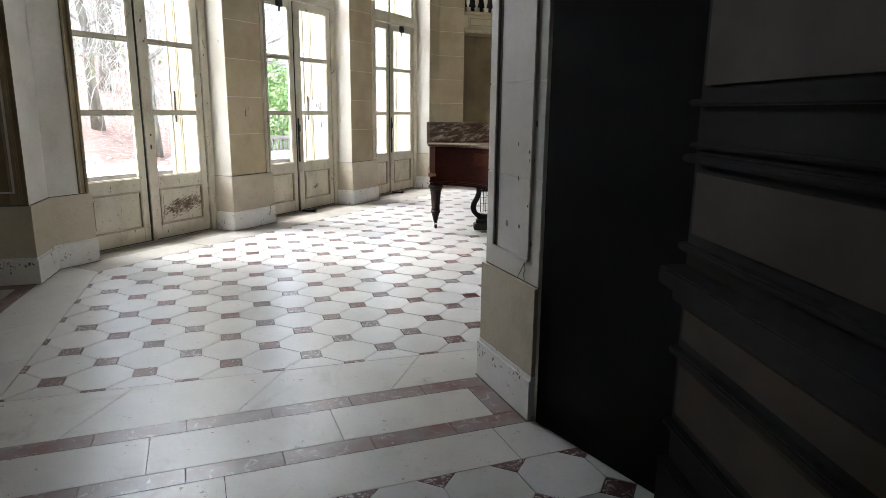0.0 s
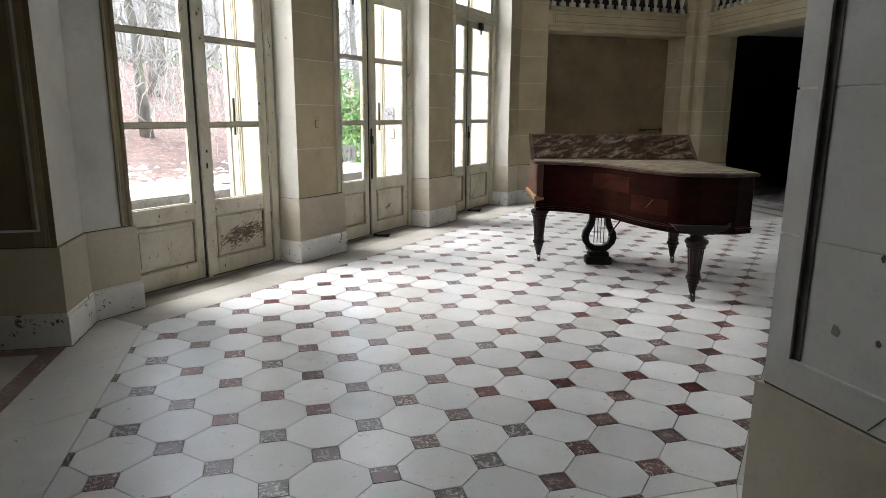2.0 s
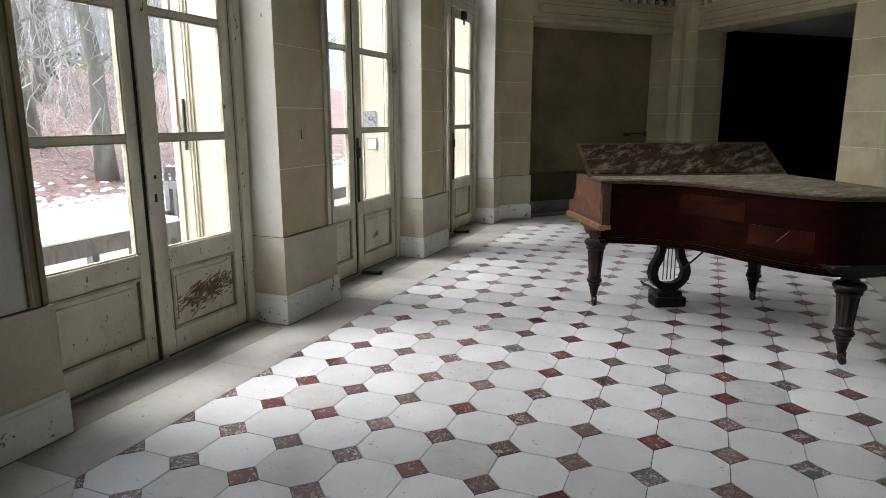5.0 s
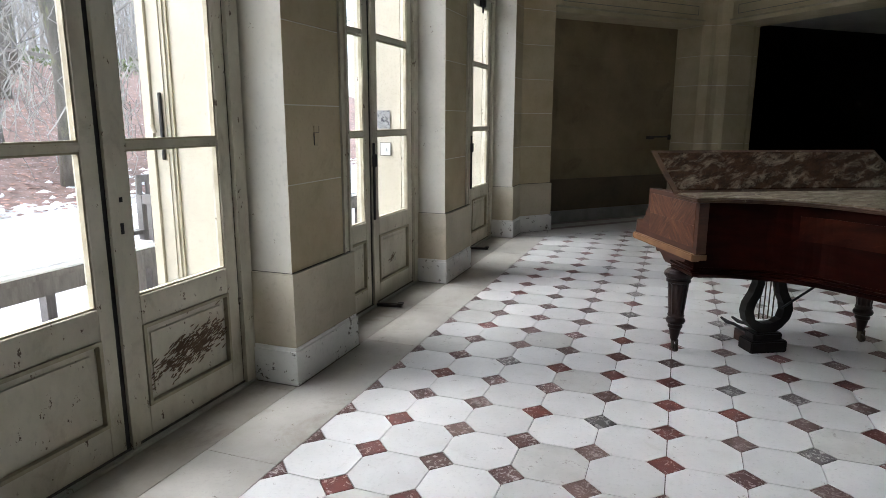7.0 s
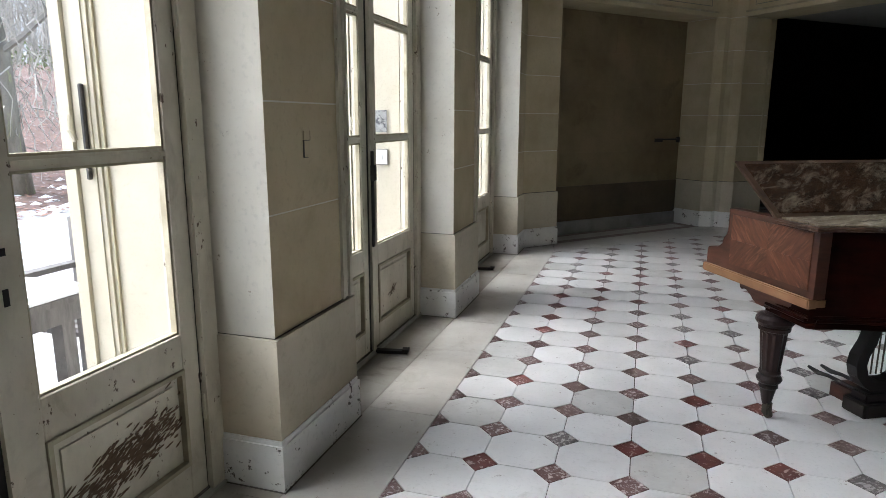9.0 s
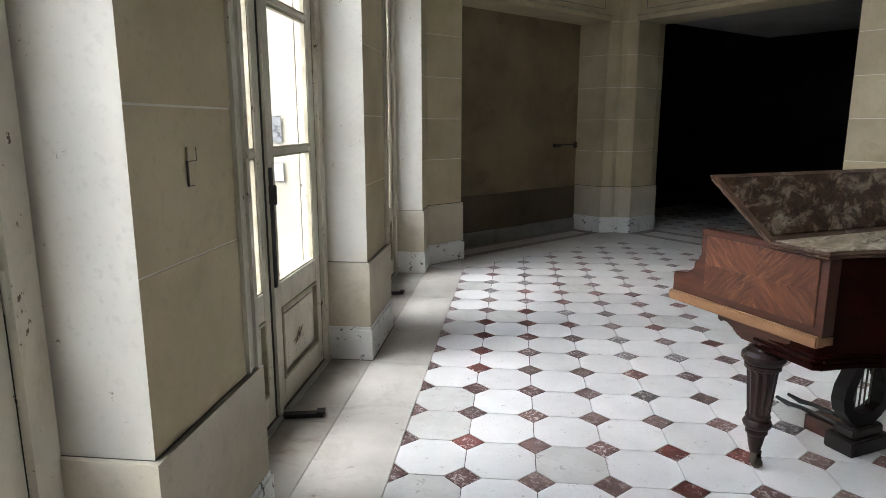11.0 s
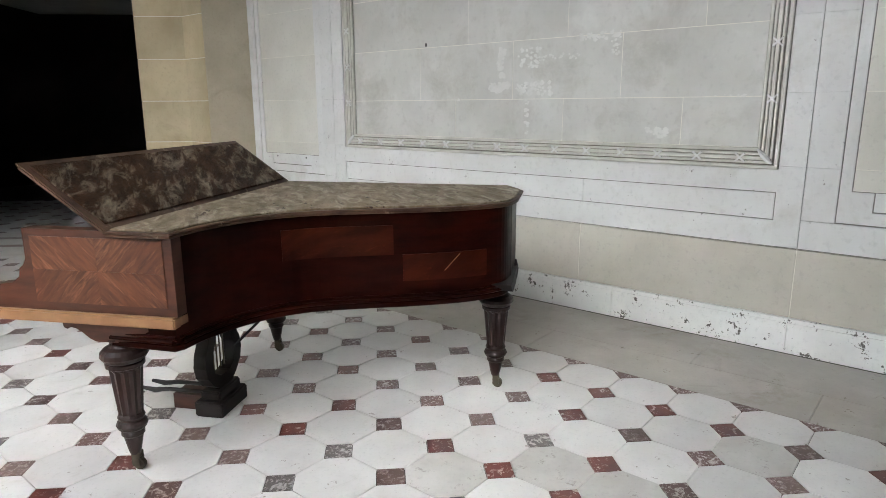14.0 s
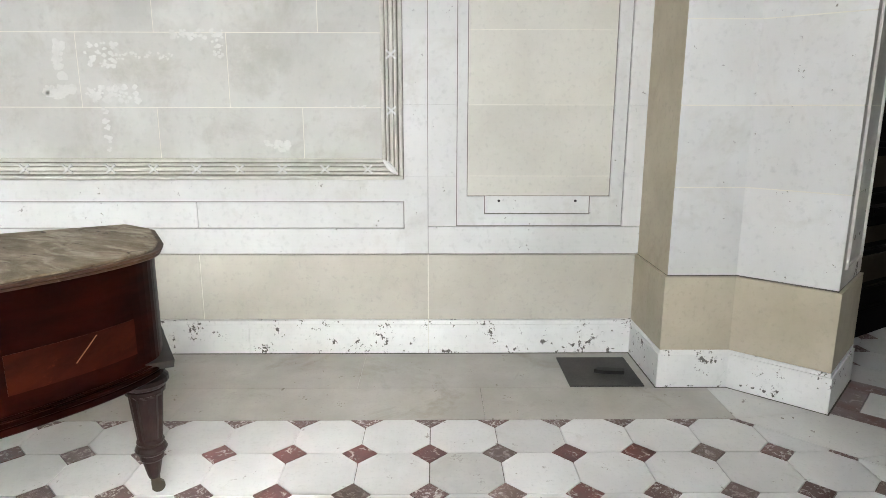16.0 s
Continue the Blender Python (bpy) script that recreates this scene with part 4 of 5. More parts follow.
    if k == 1:
        part("keyhole", boxes((FX + 0.004, FX + 0.008, yc + 0.045, yc + 0.06, 0.93, 0.975), (FX + 0.004, FX + 0.008, yc + 0.05, yc + 0.065, 1.06, 1.08)), BLACK, door, "black keyhole plate")
    else:
        bm = boxes((FX + 0.022, FX + 0.036, yc - 0.020, yc + 0.006, 0.66, 1.22), (FX + 0.020, FX + 0.05, yc - 0.022, yc + 0.010, 1.05, 1.14))
        bmesh.ops.bevel(bm, geom=bm.edges[:], offset=0.004, segments=1, affect="EDGES")
        part("bolt", bm, BLACK, door, "long black door bolt")
    return door


for k, yc in enumerate(DOORS, 1):
    garden_door(k, yc)
# scraped patches on the first two doors


def scraped(door, y0, z0, length, height, tilt, count, seed):
    rnd = random.Random(seed)
    bm = bmesh.new()
    for i in range(count):
        a, w = rnd.gauss(0, 0.40), rnd.uniform(0.012, 0.055)
        c = rnd.gauss(0, 0.42)
        y, z = y0 + a * length / 2, z0 + a * tilt + c * height / 2
        mm = Matrix.Translation((FX - 0.0035 + 0.0001 * (i % 9), y, z)) @ Matrix.Rotation(radians(20 + rnd.uniform(-16, 16)), 4, "X")
        ring = [(-w / 2, 0), (-w / 5, -0.002 - 0.003 * rnd.random()), (w / 3, -0.0025), (w / 2, 0.001), (w / 4, 0.0035), (-w / 4, 0.003)]
        vs = [bm.verts.new(mm @ Vector((0, p, q))) for p, q in ring]
        up = [bm.verts.new(mm @ Vector((0.0010, p * 0.96, q * 0.9))) for p, q in ring]
        bm.faces.new(up)
        for k in range(6):
            bm.faces.new((vs[k], vs[(k + 1) % 6], up[(k + 1) % 6], up[k]))
    tagged(part("scraped_patch", bm, SCRAPED, bpy.data.objects[door], "scratched patch of bare wood"), kind="stuff")


scraped("door_1", DOORS[0] + 0.40, 0.325, 0.62, 0.19, 0.06, 420, 4)
scraped("door_1", DOORS[0] - 0.35, 0.10, 0.25, 0.07, 0.03, 120, 5)
scraped("door_1", DOORS[0] + 0.40, 0.06, 0.9, 0.07, 0.0, 90, 6)
scraped("door_2", DOORS[1] + 0.36, 0.30, 0.16, 0.10, 0.02, 16, 7)

# closers, stops, wall hook, notices
for yc, dy in ((DOORS[1], -0.30), (DOORS[2], 0.32)):
    c = thing("door_closer", "small black door closer at the head of a leaf", "door closer", at=Matrix.Translation((FX + 0.03, yc + dy, 2.60)))
    bm = boxes((-0.02, 0.03, -0.045, 0.045, -0.05, 0.05))
    bmesh.ops.bevel(bm, geom=bm.edges[:], offset=0.008, segments=2, affect="EDGES")
    part("body", bm, BLACK, c)
    part("arm", boxes((0.0, 0.012, -0.012, 0.012, -0.11, -0.05)), BLACK, c)
for yc in DOORS[1:]:
    s = thing("door_stop", "dark iron bar lying on the threshold floor", "door stop", at=pose(-5.40, yc + 0.02, 0.0, 0, 0, 12))
    part("bar", boxes((-0.10, 0.09, -0.02, 0.02, 0.002, 0.022)), BLACK, s)
    part("tab", boxes((0.06, 0.10, -0.026, 0.026, 0.022, 0.032)), BLACK, s)
plate_m = Matrix.Translation((-5.256, 5.53, 1.30))
cover = thing("wall_plate", "small painted cover plate on the stone pier", "plate", at=plate_m)
part("cover", boxes((-0.002, 0.003, -0.022, 0.022, -0.045, 0.055)), STONE, cover)
part("edge_gap", boxes((-0.002, 0.0042, -0.0245, -0.022, -0.047, 0.02), (-0.002, 0.0042, -0.022, 0.006, -0.0475, -0.045), (-0.002, 0.0042, -0.022, 0.0245, 0.0175, 0.020), (-0.002, 0.0042, 0.022, 0.0245, 0.020, 0.055)), GROUT, cover, "dark gap round the plate")
for yc in (DOORS[0], DOORS[1], DOORS[2]):
    # folded shutter standing out from the garden front at the door's north side
    s = thing("folded_shutter", "cream wooden shutter leaf folded back in the outer reveal", "shutter", "shutters outside the doors", at=Matrix.Translation((-5.985, yc + 0.765, 0.0)))
    part("board", boxes((0.0, 0.36, 0.0, 0.025, 0.0, 3.5)), SHUTTER, s)
    for x0, x1 in ((0.0, 0.075), (0.30, 0.36)):
        part("stile", boxes((x0, x1, -0.016, 0.0, 0.0, 3.5)), SHUTTER, s)
    for z0, z1 in ((0.0, 0.20), (3.3, 3.5)):
        part("rail", boxes((0.075, 0.30, -0.016, 0.0, z0, z1)), SHUTTER, s)
    for x0, x1 in ((0.075, 0.095), (0.115, 0.122)):
        part("moulding", boxes((x0, x1, -0.010, 0.0, 0.20, 3.3)), PAINT_EDGE if x0 > 0.1 else SHUTTER, s)
    part("edge_post", boxes((-0.055, -0.004, -0.03, 0.025, 0.0, 3.5)), SHUTTER, s)
    bm = boxes((0.045, 0.062, -0.034, -0.016, 1.18, 1.52))
    bmesh.ops.bevel(bm, geom=bm.edges[:], offset=0.004, segments=1, affect="EDGES")
    part("bolt", bm, GREYMETAL, s, "dull iron shutter bolt")
    bm = bmesh.new()
    tube(bm, [(0.01, -0.03, 1.32), (0.01, -0.05, 1.36), (0.01, -0.045, 1.41)], [0.010, 0.013, 0.010], 8)
    part("knob", bm, PAINT, s, "cream knob")
n = thing("notice", "small printed notices fixed outside the door", "sign", at=Matrix.Translation((-5.76, DOORS[1] + 0.755, 0)))
part("sheet", boxes((-0.10, 0.04, -0.004, 0.0, 1.31, 1.46)), PAPER, n)
part("plate_shadow", boxes((-0.056, 0.046, -0.003, 0.0, 1.084, 1.196)), FRAMEBED, n, "dark edge round the plate")
part("switch_plate", boxes((-0.05, 0.04, -0.006, -0.0032, 1.09, 1.19), (-0.015, 0.005, -0.012, -0.006, 1.125, 1.155)), PLASTER, n, "white switch plate")

# ---- floor fittings ----
grate = thing("floor_grate", "dark metal floor plate with a broken corner", "grate", at=Matrix.Translation((-0.725, 3.845, 0)))
part("plate", boxes((-0.198, 0.198, -0.198, 0.198, -0.01, 0.006)), GREYMETAL, grate)
bm = bmesh.new()
prism(bm, [(-0.06, -0.13), (-0.02, -0.14), (0.0, 0.0), (-0.03, 0.03), (-0.05, -0.02)], 0.008, 0.028)
part("broken_flap", bm, BLACK, grate, "black torn flap")

# ---- grand piano ----


def smooth_line(pts, steps=6):
    out = []
    for i in range(len(pts) - 1):
        p0, p1, p2, p3 = (Vector(pts[max(0, min(len(pts) - 1, j))]) for j in (i - 1, i, i + 1, i + 2))
        for k in range(steps):
            t = k / steps
            out.append(0.5 * ((2 * p1) + (p2 - p0) * t + (2 * p0 - 5 * p1 + 4 * p2 - p3) * t * t + (3 * p1 - p0 - 3 * p2 + p3) * t ** 3))
    out.append(Vector(pts[-1]))
    return out


def closed_offset(poly, d):
    """A closed plan outline moved in by d, corner by corner."""
    out, k = [], len(poly)
    area = sum(poly[i][0] * poly[(i + 1) % k][1] - poly[(i + 1) % k][0] * poly[i][1] for i in range(k))
    s = 1 if area > 0 else -1
    for i in range(k):
        a, p, b = Vector(poly[i - 1]), Vector(poly[i]), Vector(poly[(i + 1) % k])
        e1, e2 = (p - a).normalized(), (b - p).normalized()
        nn = (Vector((-e1.y, e1.x)) + Vector((-e2.y, e2.x))) * s
        nn.normalize()
        c = max(0.4, nn.dot(Vector((-e1.y, e1.x)) * s))
        out.append(p + nn * d / c)
    return out


def slab(bm, outline, z0, z1, bevel=0.0):
    """A flat board of that outline with stepped, softened edges."""
    rings = [(0.0 + bevel, z0), (0.0, z0 + bevel), (0.0, z1 - bevel), (bevel, z1)] if bevel else [(0, z0), (0, z1)]
    made = [[bm.verts.new((p.x, p.y, z)) for p in (closed_offset(outline, d) if d else [Vector(q) for q in outline])] for d, z in rings]
    k = len(outline)
    for a, b in zip(made, made[1:]):
        for i in range(k):
            bm.faces.new((a[i], a[(i + 1) % k], b[(i + 1) % k], b[i]))
    bm.faces.new(made[0][::-1])
    bm.faces.new(made[-1])


def piano_leg(piano, a, b, top):
    base = Matrix.Translation((a, b, 0))
    prof = [(0.072, 0.019), (0.090, 0.024), (0.150, 0.036), (0.158, 0.043), (0.168, 0.043), (0.176, 0.040), (0.186, 0.052), (0.200, 0.058), (0.214, 0.052), (0.220, 0.045), (0.232, 0.050), (0.242, 0.046),
            (0.248, 0.045), (0.33, 0.052), (0.425, 0.060), (0.438, 0.062), (0.442, 0.070), (0.456, 0.071), (0.460, 0.065), (0.468, 0.075), (0.484, 0.086), (0.500, 0.084), (0.514, 0.070), (0.520, 0.052),
            (0.536, 0.046), (0.546, 0.052), (0.552, 0.060), (0.560, 0.060)]
    if top < 0.6:
        prof = [(z * 0.955, r) for z, r in prof]
    bm = bmesh.new()
    lathe(bm, prof, 24, base, flute=(0.244, 0.434) if top > 0.6 else (0.233, 0.414))
    leg = part("leg", bm, EBONYRED, piano, "turned and fluted dark wooden leg", smooth=False)
    bm = bmesh.new()
    lathe(bm, [(-0.009, 0.024), (0.009, 0.024)], 14, base @ Matrix.Translation((0.004, 0.012, 0.026)) @ Matrix.Rotation(radians(90), 4, "Y"))
    part("caster_wheel", bm, BRASS, leg, "small brass caster wheel")
    bm = boxes((a - 0.012, a - 0.007, b - 0.012, b + 0.02, 0.02, 0.078), (a + 0.014, a + 0.019, b - 0.012, b + 0.02, 0.02, 0.078), (a - 0.012, a + 0.019, b - 0.012, b + 0.016, 0.066, 0.08))
    part("caster_fork", bm, BRASS, leg)
    bm = bmesh.new()
    slab(bm, [(a - 0.055, b - 0.055), (a + 0.055, b - 0.055), (a + 0.055, b + 0.055), (a - 0.055, b + 0.055)], 0.558 if top > 0.6 else 0.520, top, 0.006)
    part("leg_block", bm, EBONYRED, leg)
    return leg


def grand_piano(m):
    piano = thing("grand_piano", "old dark rosewood grand piano, veneer peeling, front flap raised", "piano", at=m)
    bend = smooth_line([(-0.735, 0.30), (-0.55, 0.335), (-0.35, 0.43), (-0.205, 0.585), (-0.115, 0.80), (-0.035, 1.02), (0.06, 1.215), (0.19, 1.365), (0.34, 1.405)])
    tail = [Vector((0.62, 1.405)), Vector((0.78, 1.325))]
    lid_line = [Vector((-0.735, 0.055))] + bend + tail + [Vector((0.78, 0.055))]
    body_line = closed_offset([Vector((-0.715, -0.02))] + bend + tail + [Vector((0.76, -0.02))], 0.028)
    bm = bmesh.new()
    slab(bm, body_line, 0.575, 0.952)
    case = part("case", bm, MAHOG, piano, "dark red-brown polished bent side")
    for d, z0, z1 in ((-0.008, 0.535, 0.560), (-0.014, 0.562, 0.578), (-0.006, 0.580, 0.592)):
        bm = bmesh.new()
        slab(bm, closed_offset(body_line, d), z0, z1, 0.004)
        part("foot_moulding", bm, MAHOG, case)
    # lighter diamond-matched veneer panels on the bent side
    for i0, i1, z0, z1 in ((16, 29, 0.77, 0.90), (29, 41, 0.65, 0.77)):
        strip_pts = body_line[i0:i1]
        bm = bmesh.new()
        rims = [offset_line(strip_pts, 0.0015), offset_line(strip_pts, -0.0015)]
        rows4 = [[bm.verts.new((p.x, p.y, z)) for p in rim] for rim, z in ((rims[0], z0), (rims[0], z1), (rims[1], z1), (rims[1], z0))]
        for r0, r1 in zip(rows4, rows4[1:] + rows4[:1]):
            for q in range(len(strip_pts) - 1):
                bm.faces.new((r0[q], r0[q + 1], r1[q + 1], r1[q]))
        bm.faces.new([r[0] for r in rows4])
        bm.faces.new([r[-1] for r in rows4])
        part("veneer_patch", bm, REDVENEER, case, "faded red veneer patch")
    p, q = body_line[34], body_line[36]
    out = Vector((p.y - q.y, q.x - p.x)).normalized() * -0.002
    bm = bmesh.new()
    tube(bm, [(p.x + out.x, p.y + out.y, 0.69), (q.x + out.x, q.y + out.y, 0.76)], 0.0018, 5)
    tube(bm, [(p.x - out.x, p.y - out.y, 0.69), (q.x - out.x, q.y - out.y, 0.76)], 0.0018, 5)
    part("scratch", bm, PALEWOOD, case, "pale scratch in the veneer")
    bm = bmesh.new()
    slab(bm, lid_line, 0.955, 0.966, 0.003)
    lid = part("lid", bm, LIDEDGE, piano, "worn moulded lid edge")
    bm = bmesh.new()
    slab(bm, closed_offset(lid_line, -0.006), 0.966, 0.976, 0.004)
    part("lid_edge", bm, LIDEDGE, lid)
    bm = bmesh.new()
    slab(bm, closed_offset(lid_line, 0.012), 0.976, 0.984, 0.004)
    part("lid_top", bm, LIDFLAT, lid, "peeling pale veneer of the lid")
    # raised front flap, hinged on the lid
    flap_m = Matrix.Translation((0, 0.055, 0.968)) @ Matrix.Rotation(radians(-35.5), 4, "X")
    bm = bmesh.new()
    box(bm, -0.735, 0.78, -0.388, 0.0, -0.008, 0.006, flap_m)
    bmesh.ops.bevel(bm, geom=bm.edges[:], offset=0.004, segments=2, affect="EDGES")
    flap = part("lid_flap", bm, LIDEDGE, piano, "front lid flap folded up")
    bm = bmesh.new()
    box(bm, -0.745, 0.79, -0.396, 0.004, 0.006, 0.014, flap_m)
    bmesh.ops.bevel(bm, geom=bm.edges[:], offset=0.004, segments=2, affect="EDGES")
    part("flap_edge", bm, LIDEDGE, flap)
    bm = bmesh.new()
    box(bm, -0.712, 0.757, -0.366, -0.026, 0.014, 0.020, flap_m)
    bmesh.ops.bevel(bm, geom=bm.edges[:], offset=0.004, segments=1, affect="EDGES")
    part("flap_top", bm, LIDTOP, flap, "peeling bleached veneer of the flap")
    # cheeks with scrolled ends, and their veneer panels
    prof = [(0.29, 0.668), (0.29, 0.950), (0.06, 0.950), (0.05, 0.972), (-0.305, 0.972), (-0.305, 0.86), (-0.318, 0.835), (-0.335, 0.822), (-0.342, 0.79), (-0.375, 0.765), (-0.45, 0.755),
            (-0.46, 0.74), (-0.46, 0.668)]
    for name, a0, a1 in (("treble_cheek", -0.712, -0.655), ("bass_cheek", 0.700, 0.757)):
        bm = bmesh.new()
        lo = [bm.verts.new((a0, b, z)) for b, z in prof]
        hi = [bm.verts.new((a1, b, z)) for b, z in prof]
        bm.faces.new(lo)
        bm.faces.new(hi[::-1])
        for i in range(len(prof)):
            bm.faces.new((lo[i], lo[(i + 1) % len(prof)], hi[(i + 1) % len(prof)], hi[i]))
        ck = part(name, bm, ROSEEDGE, piano, "rosewood cheek of the keyboard")
        out = a0 - 0.003 if a0 < 0 else a1
        for b0, b1, z0, z1, tilt in ((-0.275, -0.0104, 0.8234, 0.945, 45), (-0.010, 0.255, 0.8234, 0.945, -45), (-0.275, -0.0104, 0.700, 0.823, -45), (-0.010, 0.255, 0.700, 0.823, 45)):
            part("veneer_quarter", boxes((out, out + 0.003, b0, b1, z0, z1)), ROSE_A if tilt > 0 else ROSE_B, ck, "matched rosewood veneer")
    bm = boxes((-0.73, 0.775, -0.47, 0.285, 0.625, 0.668))
    bmesh.ops.bevel(bm, geom=bm.edges[:], offset=0.006, segments=2, affect="EDGES")
    part("key_bed", bm, PALEWOOD, piano, "pale orange-brown key bed")
    part("key_slip", boxes((-0.655, 0.70, -0.45, -0.40, 0.668, 0.735)), ROSEEDGE, piano)
    part("fall_board", boxes((-0.655, 0.70, -0.40, -0.19, 0.735, 0.752), (-0.655, 0.70, -0.20, -0.185, 0.752, 0.90)), MAHOG, piano)
    part("inside_board", boxes((-0.655, 0.70, -0.185, 0.0, 0.86, 0.875)), EBONY, piano)
    legs = [piano_leg(piano, -0.64, 0.0, 0.62), piano_leg(piano, 0.635, 0.0, 0.62), piano_leg(piano, 0.372, 1.305, 0.535)]
    # carved console brackets over the front legs
    for a in (-0.64, 0.635):
        bm = bmesh.new()
        pr = [(-0.19, 0.6255), (-0.198, 0.612), (-0.194, 0.598), (-0.180, 0.592), (-0.168, 0.600), (-0.145, 0.597), (-0.118, 0.583), (-0.092, 0.562), (-0.065, 0.550), (0.065, 0.550), (0.085, 0.560), (0.110, 0.585), (0.135, 0.590), (0.165, 0.606), (0.185, 0.604), (0.190, 0.6255)]
        lo = [bm.verts.new((a - 0.058, b, z)) for b, z in pr]
        hi = [bm.verts.new((a + 0.06, b, z)) for b, z in pr]
        bm.faces.new(lo)
        bm.faces.new(hi[::-1])
        for i in range(len(pr)):
            bm.faces.new((lo[i], lo[(i + 1) % len(pr)], hi[(i + 1) % len(pr)], hi[i]))
        part("bracket", bm, ROSEEDGE, piano, "chipped carved bracket")
    bm = bmesh.new()
    pr = [(0.28, 0.535), (0.25, 0.55), (0.20, 0.56), (0.16, 0.60), (0.58, 0.60), (0.54, 0.56), (0.49, 0.55), (0.46, 0.535)]
    lo = [bm.verts.new((a, 1.20, z)) for a, z in pr]
    hi = [bm.verts.new((a, 1.395, z)) for a, z in pr]
    bm.faces.new(lo)
    bm.faces.new(hi[::-1])
    for i in range(len(pr)):
        bm.faces.new((lo[i], lo[(i + 1) % len(pr)], hi[(i + 1) % len(pr)], hi[i]))
    part("tail_bracket", bm, EBONY, piano)
    bm = bmesh.new()
    tube(bm, [(0.40, 1.378, 0.548), (0.47, 1.382, 0.560), (0.54, 1.384, 0.585), (0.58, 1.380, 0.62)], [0.014, 0.018, 0.016, 0.008], 8)
    part("tail_scroll", bm, EBONY, piano)
    # lyre with rods and pedals
    ly = part("lyre", lyre_mesh(), EBONY, piano, "black carved pedal lyre")
    for a in (-0.125, -0.095, -0.065, -0.035):
        bm = bmesh.new()
        tube(bm, [(a, 0.05, 0.20), (a, 0.05, 0.56)], 0.004, 6)
        part("lyre_rod", bm, BRASS, ly)
    bm = boxes((-0.20, 0.04, -0.02, 0.12, 0.0, 0.075), (-0.175, 0.015, 0.0, 0.10, 0.075, 0.12))
    bmesh.ops.bevel(bm, geom=bm.edges[:], offset=0.008, segments=2, affect="EDGES")
    part("pedal_box", bm, EBONY, ly)
    part("pedal_front", boxes((-0.13, -0.03, -0.17, -0.02, 0.0, 0.072)), ROSEEDGE, ly, "reddish pedal block")
    for a in (-0.12, -0.04):
        bm = bmesh.new()
        tube(bm, [(a, -0.02, 0.088), (a, -0.20, 0.088), (a, -0.27, 0.078), (a, -0.34, 0.086)], [0.010, 0.010, 0.013, 0.008], 8)
        part("pedal", bm, BLACK, ly)
    bm = bmesh.new()
    tube(bm, [(0.0, 0.09, 0.28), (0.10, 0.36, 0.555)], 0.007, 6)
    part("lyre_brace", bm, BLACK, ly)
    return piano


def lyre_mesh():
    bm = bmesh.new()
    c = -0.08
    half = [(0.055, 0.12), (0.10, 0.15), (0.145, 0.20), (0.16, 0.255), (0.150, 0.31), (0.115, 0.37), (0.095, 0.43), (0.10, 0.49), (0.13, 0.525), (0.115, 0.56)]
    inn = [(0.0, 0.175), (0.04, 0.180), (0.085, 0.205), (0.100, 0.255), (0.092, 0.30), (0.06, 0.36), (0.045, 0.43), (0.05, 0.49), (0.06, 0.53), (0.06, 0.56)]
    for s in (-1, 1):
        for y0, y1 in ((0.02, 0.08),):
            for (o0, i0), (o1, i1) in zip(zip(half, inn), zip(half[1:], inn[1:])):
                quad = [(c + s * o0[0], o0[1]), (c + s * o1[0], o1[1]), (c + s * i1[0], i1[1]), (c + s * i0[0], i0[1])]
                lo = [bm.verts.new((x, y0, z)) for x, z in quad]
                hi = [bm.verts.new((x, y1, z)) for x, z in quad]
                bm.faces.new(lo)
                bm.faces.new(hi[::-1])
                for i in range(4):
                    bm.faces.new((lo[i], lo[(i + 1) % 4], hi[(i + 1) % 4], hi[i]))
    box(bm, c - 0.06, c + 0.06, 0.02, 0.08, 0.10, 0.178)
    box(bm, c - 0.075, c + 0.075, 0.03, 0.07, 0.44, 0.465)
    box(bm, c - 0.15, c + 0.15, 0.01, 0.10, 0.555, 0.585)
    bmesh.ops.remove_doubles(bm, verts=bm.verts[:], dist=0.0005)
    return bm


# local axes: first along the keyboard to the bass, second to the tail; mirrored so that the bass lies left of the player
PIANO_M = Matrix(((0.878, 0.478, 0, -2.816), (0.478, -0.878, 0, 6.80), (0, 0, 1, 0), (0, 0, 0, 1)))


# ---- garden ----
def slope_height(x, y):
    t = min(1.0, max(0.0, (-13.0 - x) / 22.0))
    return -0.13 + 4.2 * t * t * (3 - 2 * t) + 0.10 * noise.noise(Vector((x * 0.3, y * 0.3, 0))) * min(1, t * 8)


bm = bmesh.new()
NX, NY = 70, 60
grid = [[bm.verts.new((x, y, slope_height(x, y) - (0.3 if i == 0 else 0))) for y in np.linspace(-30, 48, NY)] for i, x in enumerate(np.linspace(-12.6, -56, NX))]
for i in range(NX - 1):
    for j in range(NY - 1):
        bm.faces.new((grid[i][j], grid[i][j + 1], grid[i + 1][j + 1], grid[i + 1][j]))
hill = part("ground_slope", bm, LEAFGROUND, smooth=True)
tagged(hill, "wooded bank covered in red-brown fallen leaves and snow", "ground", kind="structure")
rnd = random.Random(11)
bm = bmesh.new()
for i in range(12000):
    x, y = -13.0 - 17 * rnd.random() ** 1.2, rnd.uniform(-8, 28)
    r, a = rnd.uniform(0.03, 0.08), rnd.uniform(0, 6.28)
    corners = [(x + r * math.cos(a + k), y + r * 0.7 * math.sin(a + k)) for k in (0, 1.3, 3.14, 4.9)]
    bm.faces.new([bm.verts.new((px, py, slope_height(px, py) + 0.02 + 0.012 * (q == 0))) for q, (px, py) in enumerate(corners)])
leaves = part("fallen_leaves", bm, LEAFRED)
tagged(leaves, "red-brown fallen leaves on the bank", "leaves", kind="stuff")
bm = bmesh.new()
